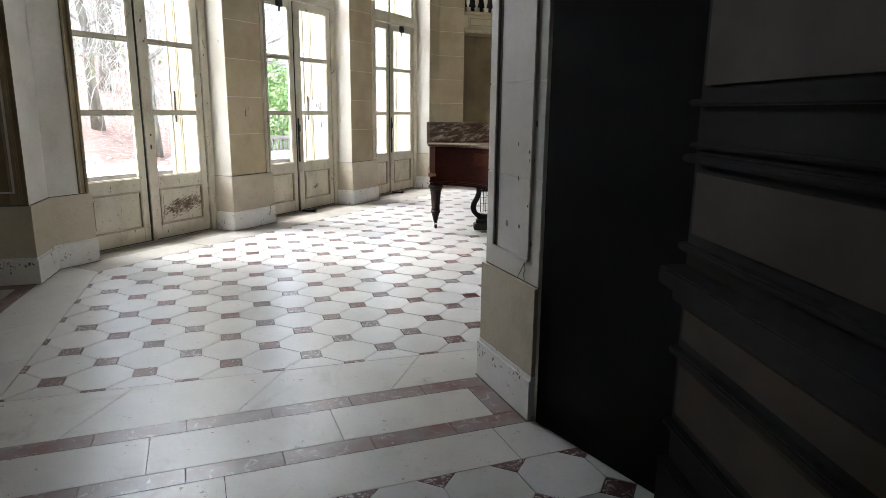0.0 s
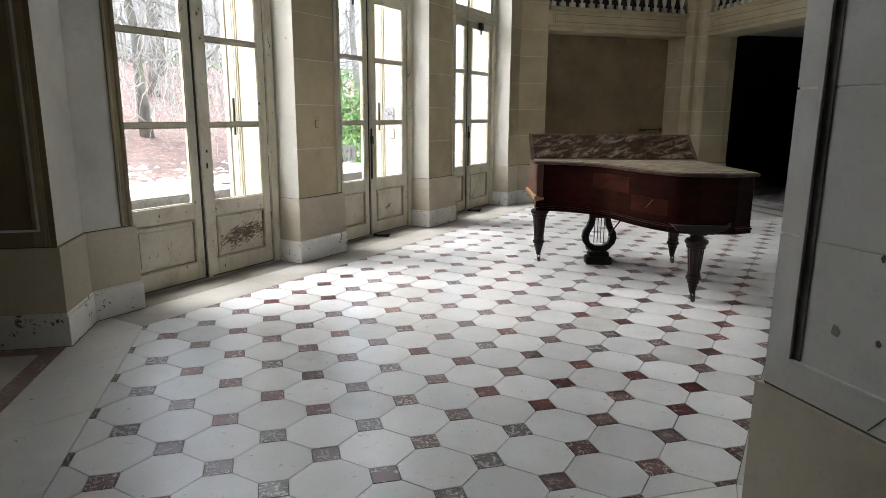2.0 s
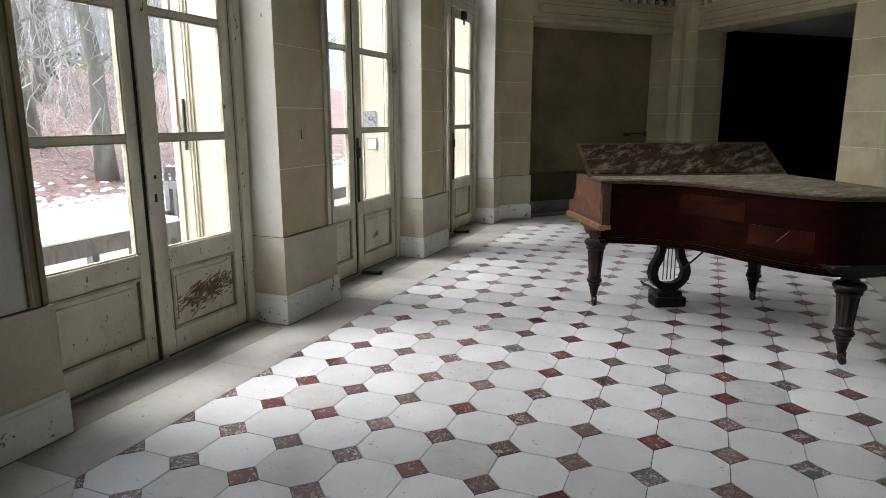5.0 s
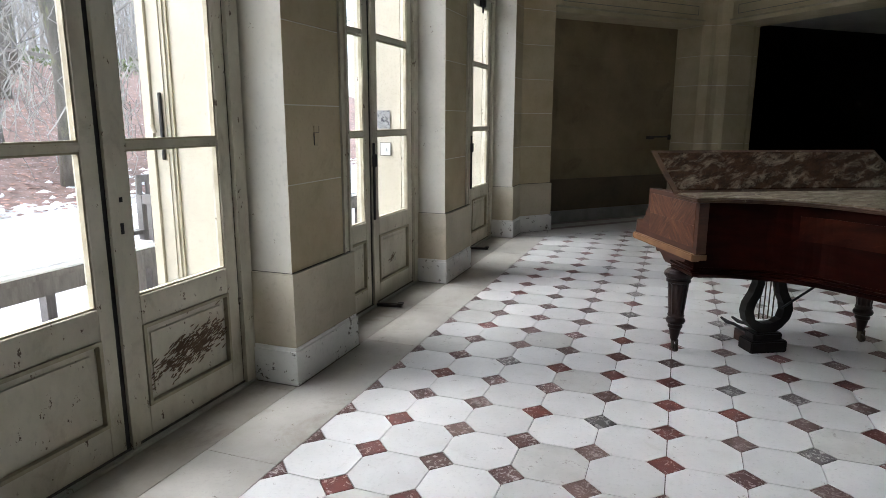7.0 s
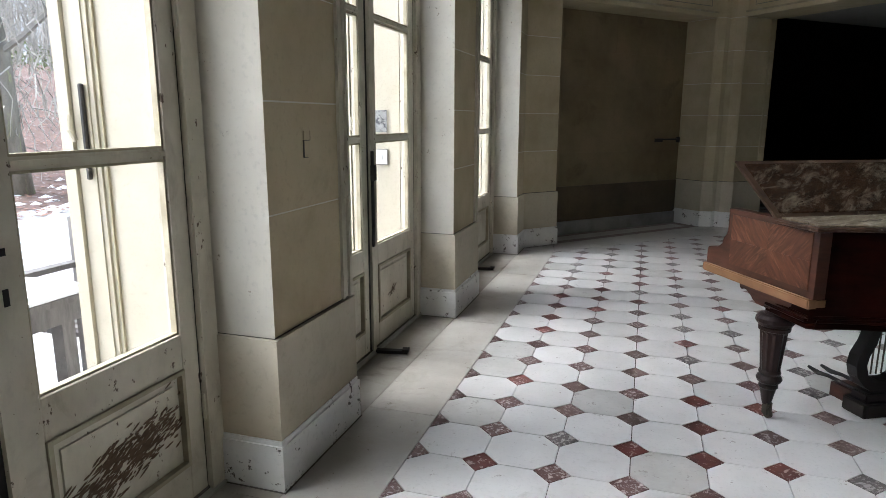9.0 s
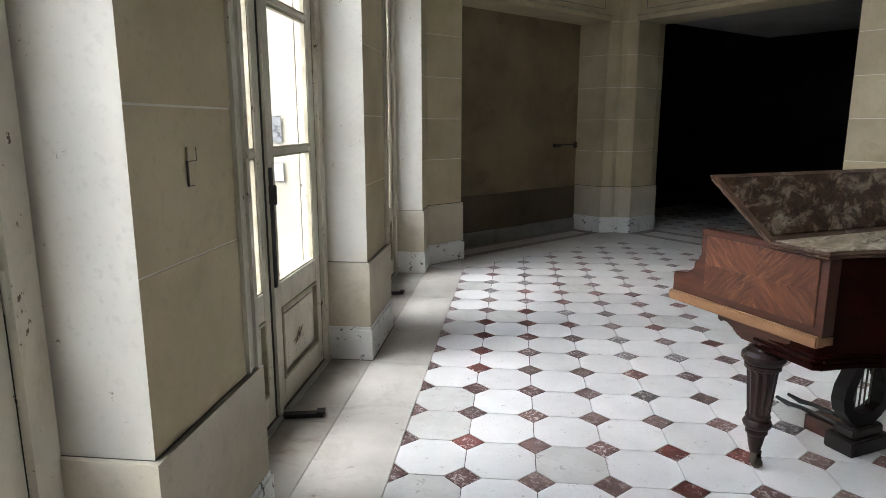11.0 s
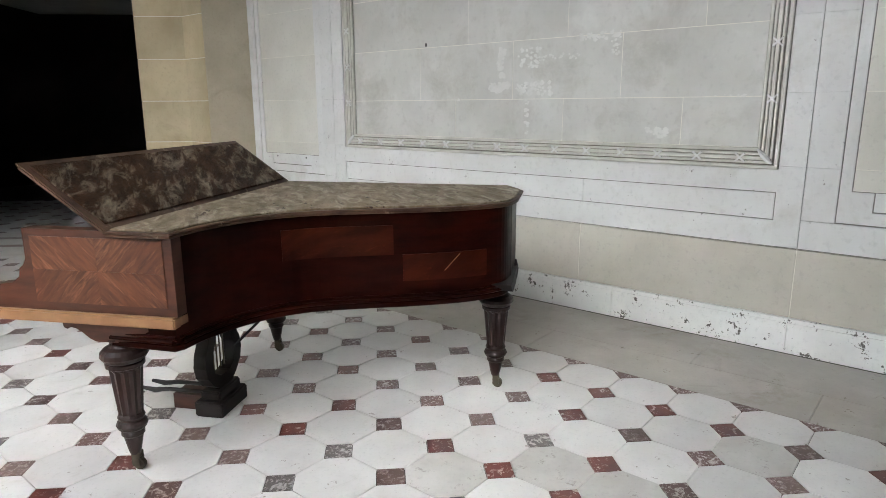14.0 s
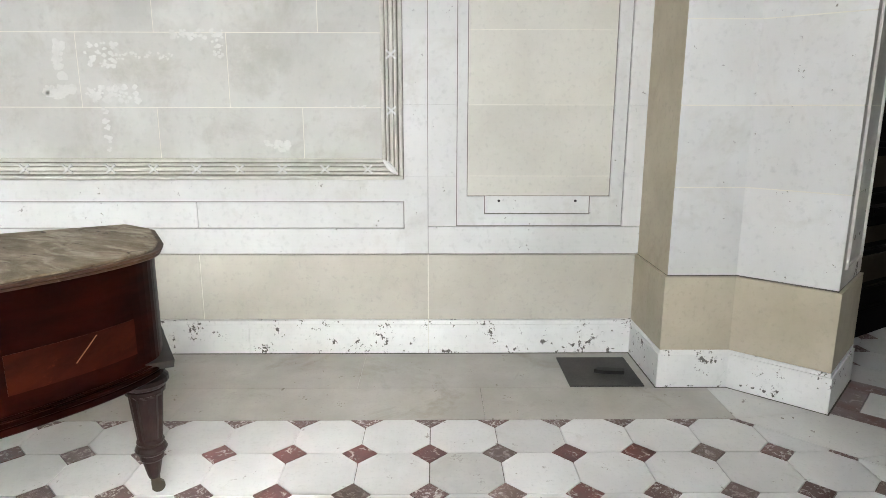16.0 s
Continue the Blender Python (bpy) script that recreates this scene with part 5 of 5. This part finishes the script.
for i in range(900):
    x, y = -10.5 - 5.5 * rnd.random() ** 1.3, rnd.uniform(-6, 24)
    z = (slope_height(x, y) if x < -12.8 else -0.12) + 0.004
    r, k = rnd.uniform(0.04, 0.17), rnd.randint(7, 10)
    ring = [(x + r * rnd.uniform(0.5, 1.1) * math.cos(6.283 * q / k), y + 1.6 * r * rnd.uniform(0.5, 1.1) * math.sin(6.283 * q / k)) for q in range(k)]
    lo = [bm.verts.new((px, py, (slope_height(px, py) if px < -12.8 else -0.12) - 0.01)) for px, py in ring]
    top = bm.verts.new((x, y, z + 0.05))
    for q in range(k):
        bm.faces.new((lo[q], lo[(q + 1) % k], top))
snow = part("snow_patches", bm, SNOW, smooth=True)
tagged(snow, "thin melting snow patches at the foot of the bank", "snow", kind="stuff")


def branch(bm, p, d, length, r, depth, rnd):
    pts, radii = [p], [r]
    q, dd = Vector(p), Vector(d)
    for i in range(4):
        dd = (dd + Vector((rnd.uniform(-0.28, 0.28), rnd.uniform(-0.28, 0.28), rnd.uniform(-0.12, 0.2)))).normalized()
        q = q + dd * length / 4
        pts.append(q.copy())
        radii.append(r * (1 - 0.16 * (i + 1)))
        if depth > 0 and i >= 1:
            for _ in range(2 if depth > 1 else 3):
                side = (dd + Vector((rnd.uniform(-1, 1), rnd.uniform(-1, 1), rnd.uniform(-0.3, 0.7)))).normalized()
                branch(bm, q.copy(), side, length * rnd.uniform(0.45, 0.7), r * 0.42, depth - 1, rnd)
    tube(bm, pts, radii, 7 if r > 0.08 else 4 if r > 0.02 else 3)


def tree(x, y, height, r, seed, lean=(0, 0), depth=2, hanging=0, label="bare grey winter tree with mossy bark"):
    rnd = random.Random(seed)
    t = thing("tree", label, "tree", "bare trees on the bank", at=Matrix.Translation((x, y, (slope_height(x, y) if x < -12.8 else -0.12) - 0.05)))
    bm = bmesh.new()
    pts, radii, q = [Vector((0, 0, 0))], [r * 1.5], Vector((0, 0, 0))
    forks = []
    for i in range(7):
        q = q + Vector((lean[0] + rnd.uniform(-0.12, 0.12), lean[1] + rnd.uniform(-0.12, 0.12), 1)) * height / 7
        pts.append(q.copy())
        radii.append(r * (1.0 - 0.11 * i))
        if i >= 1:
            forks.append((q.copy(), r * (0.62 - 0.06 * i)))
    tube(bm, pts, radii, 10)
    part("trunk", bm, BARK, t, smooth=True)
    bm = bmesh.new()
    for p, rr in forks:
        for _ in range(2):
            a = rnd.uniform(0, 6.28)
            branch(bm, p, Vector((math.cos(a), math.sin(a), rnd.uniform(0.0, 0.8))).normalized(), height * rnd.uniform(0.28, 0.42), max(0.02, rr * 0.6), depth, rnd)
    part("crown", bm, TWIG, t, "bare tangled branches")
    if hanging:
        bm = bmesh.new()
        for _ in range(hanging):
            a, r0 = rnd.uniform(0, 6.28), rnd.uniform(0.2, 2.8)
            q = Vector((r0 * math.cos(a), r0 * math.sin(a), rnd.uniform(1.6, 6.5)))
            pts = [q.copy()]
            for k in range(5):
                q = q + Vector((rnd.uniform(-0.22, 0.22), rnd.uniform(-0.22, 0.22), rnd.uniform(-0.42, -0.05)))
                pts.append(q.copy())
            tube(bm, pts, [0.016, 0.015, 0.013, 0.011, 0.008, 0.004], 3)
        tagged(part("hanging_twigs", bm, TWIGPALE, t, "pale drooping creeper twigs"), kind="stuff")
    return t


for i, (x, y, h, r, lean) in enumerate([(-15.3, 12.45, 9, 0.25, (0.02, -0.16)), (-17.5, 7.6, 10, 0.22, (0.0, 0.05)), (-19, 13.5, 11, 0.20, (0, -0.05)), (-22, 10.2, 12, 0.24, (0, 0.03)), (-16.5, 16.0, 9, 0.2, (0, 0.04)),
                                       (-24, 17.5, 12, 0.22, (0, 0)), (-26, 13.0, 12, 0.2, (0, 0.05)), (-20.5, 4.0, 11, 0.22, (0, 0)), (-25, 6.0, 12, 0.22, (0, -0.03)), (-28, 21.0, 13, 0.24, (0, 0)),
                                       (-17, 21.5, 10, 0.2, (0, 0.02)), (-30, 9.5, 13, 0.22, (0, 0)), (-15.5, 3.0, 9, 0.18, (0, 0.06)), (-31, 16.0, 13, 0.24, (0, 0))]):
    tree(x, y, h, r * 0.72, 20 + i, lean, 3 if i in (0, 1, 3) else 2, {0: 320, 1: 240, 2: 200, 3: 200, 4: 160}.get(i, 0))
# far woods
bm = bmesh.new()
rnd = random.Random(3)
for i in range(330):
    x, y = rnd.uniform(-48, -33), rnd.uniform(-24, 46)
    z = slope_height(x, y)
    h = rnd.uniform(6, 13)
    tube(bm, [(x, y, z), (x + rnd.uniform(-0.5, 0.5), y + rnd.uniform(-0.6, 0.6), z + h * 0.5), (x + rnd.uniform(-1, 1), y + rnd.uniform(-1.2, 1.2), z + h)], [0.10, 0.06, 0.015], 4)
    for k in range(16):
        zz2 = z + h * rnd.uniform(0.25, 0.95)
        a = rnd.uniform(0, 6.28)
        tube(bm, [(x, y, zz2), (x + 1.6 * math.cos(a), y + 1.6 * math.sin(a), zz2 + rnd.uniform(0.2, 1.4))], [0.025, 0.008], 3)
for i in range(900):
    x, y = rnd.uniform(-46, -26), rnd.uniform(-20, 44)
    z = slope_height(x, y) + rnd.uniform(0.5, 9)
    a, r = rnd.uniform(0, 6.28), rnd.uniform(0.8, 2.4)
    tube(bm, [(x, y, z), (x + 0.5 * r * math.cos(a), y + 0.5 * r * math.sin(a), z + rnd.uniform(-0.2, 0.6)), (x + r * math.cos(a + 0.4), y + r * math.sin(a + 0.4), z + rnd.uniform(-0.3, 1.2))], [0.028, 0.018, 0.006], 3)
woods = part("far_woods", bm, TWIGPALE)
tagged(woods, "bare woodland on top of the bank, paled by painted haze", "trees", kind="stuff")
bm = bmesh.new()
for i in range(5000):
    x, y = rnd.uniform(-34, -29), rnd.uniform(-14, 40)
    c = Vector((x, y, slope_height(x, y) + rnd.uniform(0.0, 1.3) * (0.6 + 0.5 * noise.noise(Vector((0, y * 0.4, 2))))))
    a, b = (Vector((rnd.uniform(-1, 1), rnd.uniform(-1, 1), rnd.uniform(-1, 1))).normalized() * rnd.uniform(0.06, 0.16) for _ in range(2))
    bm.faces.new([bm.verts.new(c + a), bm.verts.new(c + 0.6 * b), bm.verts.new(c - a), bm.verts.new(c - 0.6 * b)])
under = part("undergrowth", bm, UNDERGROWTH)
tagged(under, "pale green undergrowth along the top of the bank", "shrubs", kind="stuff")
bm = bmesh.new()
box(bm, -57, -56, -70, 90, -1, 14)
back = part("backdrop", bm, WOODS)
tagged(back, "glowing backdrop of distant woods, haze painted in", "backdrop", kind="structure")


def bush(x, y, z, rx, ry, rz, count, seed, label):
    rnd = random.Random(seed)
    t = thing("bush", label, "bush", at=Matrix.Translation((x, y, z)))
    bm = bmesh.new()
    for _ in range(9):
        a = rnd.uniform(0, 6.28)
        tube(bm, [(0, 0, 0), (0.5 * rx * math.cos(a), 0.5 * ry * math.sin(a), rz * rnd.uniform(0.5, 1.4))], [0.03, 0.01], 5)
    part("stem", bm, BARK, t)
    bm = bmesh.new()
    for _ in range(count):
        v = Vector((rnd.gauss(0, 1), rnd.gauss(0, 1), rnd.gauss(0, 1))).normalized() * rnd.uniform(0.5, 1.0) ** 0.5
        lump = 0.8 + 0.35 * noise.noise(v * 2.5 + Vector((seed, 0, 0)))
        c = Vector((v.x * rx, v.y * ry, rz + v.z * rz)) * lump
        s = rnd.uniform(0.035, 0.075)
        a, b = Vector((rnd.uniform(-1, 1), rnd.uniform(-1, 1), rnd.uniform(-1, 1))).normalized(), Vector((rnd.uniform(-1, 1), rnd.uniform(-1, 1), rnd.uniform(-1, 1))).normalized()
        bm.faces.new([bm.verts.new(c + s * 1.5 * a), bm.verts.new(c + s * 0.6 * b), bm.verts.new(c - s * 1.5 * a), bm.verts.new(c - s * 0.6 * b)])
    part("foliage", bm, BUSH, t, "glossy green leaves")
    return t


bush(-10.2, 11.6, -0.12, 1.3, 1.5, 1.35, 3600, 5, "tall evergreen bush beside the terrace")
bush(-13.0, 14.6, -0.12, 1.5, 1.6, 1.5, 2200, 6, "dense evergreen laurel bush at the bank")
bush(-15.2, 6.2, 0.0, 0.5, 0.5, 0.35, 500, 8, "small yellow-green shrub below the trees")


def garden_table(x, y, lx, ly):
    t = thing("garden_table", "weathered wooden terrace table under a layer of snow", "table", at=Matrix.Translation((x, y, -0.12)))
    n = 6
    for k in range(n):
        w = lx / n
        part("slat", boxes((-lx / 2 + k * w + 0.006, -lx / 2 + (k + 1) * w - 0.006, -ly / 2, ly / 2, 0.68, 0.71)), BENCH, t)
    part("apron", boxes((-lx / 2 + 0.04, lx / 2 - 0.04, -ly / 2 + 0.05, -ly / 2 + 0.08, 0.58, 0.68), (-lx / 2 + 0.04, lx / 2 - 0.04, ly / 2 - 0.08, ly / 2 - 0.05, 0.58, 0.68),
                         (-lx / 2 + 0.04, -lx / 2 + 0.07, -ly / 2 + 0.08, ly / 2 - 0.08, 0.58, 0.68), (lx / 2 - 0.07, lx / 2 - 0.04, -ly / 2 + 0.08, ly / 2 - 0.08, 0.58, 0.68)), BENCH, t)
    for sx in (-1, 1):
        for sy in (-1, 1):
            cx, cy = sx * (lx / 2 - 0.09), sy * (ly / 2 - 0.12)
            part("leg", boxes((cx - 0.035, cx + 0.035, cy - 0.035, cy + 0.035, 0, 0.68)), BENCH, t)
    s = thing("snow_cover", "smooth white snow lying on the terrace table", "snow", at=Matrix.Translation((x, y, 0.592)))
    bm = boxes((-lx / 2 + 0.01, lx / 2 - 0.01, -ly / 2 + 0.01, ly / 2 - 0.01, 0, 0.035))
    bmesh.ops.bevel(bm, geom=[e for e in bm.edges if e.verts[0].co.z > 0.01 or e.verts[1].co.z > 0.01], offset=0.02, segments=3, affect="EDGES")
    part("layer", bm, SNOW, s)


def garden_chair(x, y, turn):
    c = thing("garden_chair", "weathered slatted wooden garden chair", "chair", "chairs round the terrace tables", at=pose(x, y, -0.12, 0, 0, turn))
    part("seat", boxes(*[(-0.24 + 0.08 * k, -0.24 + 0.08 * k + 0.065, -0.24, 0.24, 0.41, 0.435) for k in range(6)]), BENCH, c)
    for k in range(5):
        part("back_slat", boxes((-0.19 + 0.085 * k, -0.15 + 0.085 * k, 0.22, 0.245, 0.46, 0.88)), BENCH, c)
    part("top_rail", boxes((-0.27, 0.27, 0.215, 0.25, 0.88, 0.95)), BENCH, c)
    for sx in (-1, 1):
        part("back_leg", boxes((sx * 0.25 - 0.025, sx * 0.25 + 0.025, 0.21, 0.26, 0, 0.95)), BENCH, c)
        part("front_leg", boxes((sx * 0.25 - 0.025, sx * 0.25 + 0.025, -0.25, -0.20, 0, 0.66)), BENCH, c)
        part("arm", boxes((sx * 0.25 - 0.035, sx * 0.25 + 0.035, -0.27, 0.22, 0.66, 0.69)), BENCH, c)


garden_table(-7.0, 4.75, 1.0, 1.8)
garden_table(-7.1, 8.1, 1.0, 1.5)
garden_chair(-6.95, 5.98, 0)
garden_chair(-8.2, 7.6, 60)
garden_chair(-8.4, 9.6, 20)

grand_piano(PIANO_M)

# ---- floor of the room: slabs, bands, octagons and dots ----
PITCH, DOT_R = 0.30, 0.078
GX, GY = -0.084, -0.018
FIELD_HALF, FIELD_SUM = 1.80, 5.20


def field_clip(poly):
    out = poly
    for a, b, c in ((1, 0, FIELD_HALF), (-1, 0, FIELD_HALF), (1, 1, FIELD_SUM), (1, -1, FIELD_SUM), (-1, 1, FIELD_SUM), (-1, -1, FIELD_SUM)):
        out = clip(out, a, b, c + a * CX + b * CY) if out else out
    return out


def poly_area(p):
    return abs(sum(a[0] * b[1] - b[0] * a[1] for a, b in zip(p, p[1:] + p[:1]))) / 2 if len(p) > 2 else 0


def plate(bm, poly, z1, z0=-0.012, soft=0.0015):
    inner = shrink(list(poly), soft)
    if len(inner) != len(poly):
        inner = None
    lo = [bm.verts.new((x, y, z0)) for x, y in poly]
    mid = [bm.verts.new((x, y, z1 - soft)) for x, y in poly]
    k = len(poly)
    for i in range(k):
        bm.faces.new((lo[i], lo[(i + 1) % k], mid[(i + 1) % k], mid[i]))
    bm.faces.new(mid)


h, g = PITCH / 2, 0.0022
OCT = [(-h + DOT_R, -h), (h - DOT_R, -h), (h, -h + DOT_R), (h, h - DOT_R), (h - DOT_R, h), (-h + DOT_R, h), (-h, h - DOT_R), (-h, -h + DOT_R)]
DIA = [(DOT_R, 0), (0, DOT_R), (-DOT_R, 0), (0, -DOT_R)]


def shared(name, poly, mat):
    bm = bmesh.new()
    plate(bm, shrink(poly, g), 0.0)
    me = bpy.data.meshes.new(name)
    bmesh.ops.recalc_face_normals(bm, faces=bm.faces[:])
    bm.to_mesh(me)
    bm.free()
    me.materials.append(mat)
    return me


rest_bm = {"octagon_tile": bmesh.new(), "marble_dot": bmesh.new()}
for name, poly, mats, shift in (("octagon_tile", OCT, [TILE] * 9 + [TILEGREY], h), ("marble_dot", DIA, DOTS, 0.0)):
    meshes, whole = [shared(name, poly, mat) for mat in mats], []
    for i in range(-20, 5):
        for j in range(-2, 46):
            cx, cy = GX + PITCH * i + shift, GY + PITCH * j + shift
            here = [(cx + x, cy + y) for x, y in poly]
            cut = field_clip(here)
            a = poly_area(cut)
            if a < 0.0004:
                continue
            if a > 0.999 * poly_area(here):
                whole.append((cx, cy))
            else:
                s = shrink(cut, g)
                if len(s) > 2:
                    plate(rest_bm[name], s, 0.0)
    near = lambda c: max(0, 3.3 - c[1]) + max(0, c[1] - 9.0)
    whole.sort(key=near)
    jit = random.Random(7)
    for cx, cy in whole[:300]:
        ob = new(name, jit.choice(meshes if name == "octagon_tile" else [meshes[q] for q in (0, 0, 1, 2, 2, 3, 3)]))
        ob.parent = floor
        ob.location = (cx, cy, jit.uniform(-0.0006, 0.0006))
    for cx, cy in whole[300:]:
        plate(rest_bm[name], [(cx + x, cy + y) for x, y in shrink(poly, g)], 0.0)
    tagged(part(name + "_rest", rest_bm[name], mats[2 if name == "marble_dot" else 0], floor), kind="stuff")


def floor_slab(poly, mat=SLAB, name="floor_slab", gap=0.0015):
    s = shrink([tuple(p) for p in poly], gap)
    if len(s) > 2 and poly_area(s) > 0.0005:
        bm = bmesh.new()
        plate(bm, s, 0.0)
        part(name, bm, mat, floor)


# side borders: an inner and an outer run of slabs
for sx, inner, outer in ((-1, 2.155, 2.52), (1, 2.155, 2.64)):
    for a, b, cuts in ((FIELD_HALF, inner, [-3.4, -2.20, -0.70, 0.78, 2.28, 3.4]), (inner, outer, [-3.16, -1.55, -0.02, 1.50, 3.16])):
        for y0, y1 in zip(cuts, cuts[1:]):
            floor_slab([quarter(p, sx, 1) for p in ((a, y0), (b, y0), (b, y1), (a, y1))], SHADEDSLAB if sx < 0 and a == inner else SLAB)
# diagonal borders between the field and the openings, threshold bands and slabs inside the openings
for key, (sx, sy) in QUARTERS.items():
    O = quarter(D1, sx, sy)
    dd, nn = Vector((sx * DIR[0], sy * DIR[1])), Vector((sx * NRM[0], sy * NRM[1]))
    span = (D2 - D1).length
    at = lambda u, v: O + u * dd + v * nn
    # field edge, cut in four
    E0, E1 = Vector((FIELD_HALF, FIELD_SUM - FIELD_HALF)), Vector((0.0, FIELD_SUM))
    W0, W1 = D1 - 0.0 * NRM, D2
    floor_slab([quarter(p, sx, sy) for p in (E0, (inner, 3.4), (2.2, 3.4), D0, D1)], PALESLAB)
    for a, b in ((0.0, 0.20), (0.20, 0.49), (0.49, 0.77), (0.77, 1.0)):
        floor_slab([quarter(p, sx, sy) for p in (E0.lerp(E1, a), E0.lerp(E1, b), W0.lerp(W1, b), W0.lerp(W1, a))], PALESLAB)
    floor_slab([quarter(p, sx, sy) for p in (E1, D2, (0.0, 5.78))], PALESLAB)
    deep = REVEAL if key != "nw" else 0.43
    w = 0.11
    n = 7
    for v0 in (0.0, deep - w):
        for k in range(n):
            floor_slab([at(span * k / n, v0), at(span * (k + 1) / n, v0), at(span * (k + 1) / n, v0 + w), at(span * k / n, v0 + w)], BAND, "marble_band")
    for u0 in (0.03, span - 0.03 - w):
        floor_slab([at(u0, w), at(u0 + w, w), at(u0 + w, deep - w), at(u0, deep - w)], BAND, "marble_band")
    us = [0.03 + w, 0.824, 1.575, span - 0.03 - w]
    for a, b in zip(us, us[1:]):
        floor_slab([at(a, w), at(b, w), at(b, deep - w), at(a, deep - w)], PALESLAB)
    if key == "nw":
        continue
    # side room: a border and a turned field of octagons
    for k in range(4):
        floor_slab([at(-0.9 + 1.1 * k, deep), at(0.2 + 1.1 * k, deep), at(0.2 + 1.1 * k, deep + 0.27), at(-0.9 + 1.1 * k, deep + 0.27)], PALESLAB)
    oc, di = bmesh.new(), bmesh.new()
    for i in range(-4, 13):
        for j in range(0, 9):
            u, v = PITCH * i - 0.04, deep + 0.27 + PITCH * j
            plate(oc, [at(u + h + x, v + h + y) for x, y in shrink(OCT, g)], 0.0)
            d4 = [(x, y) for x, y in shrink(DIA, g)] if j else [(DOT_R - g, g), (0, DOT_R - g), (-DOT_R + g, g)]
            plate(di, [at(u + x, v + y) for x, y in d4], 0.0)
    tagged(part("side_tiles", oc, TILE, floor), kind="stuff")
    tagged(part("side_dots", di, DOTS[2], floor), kind="stuff")
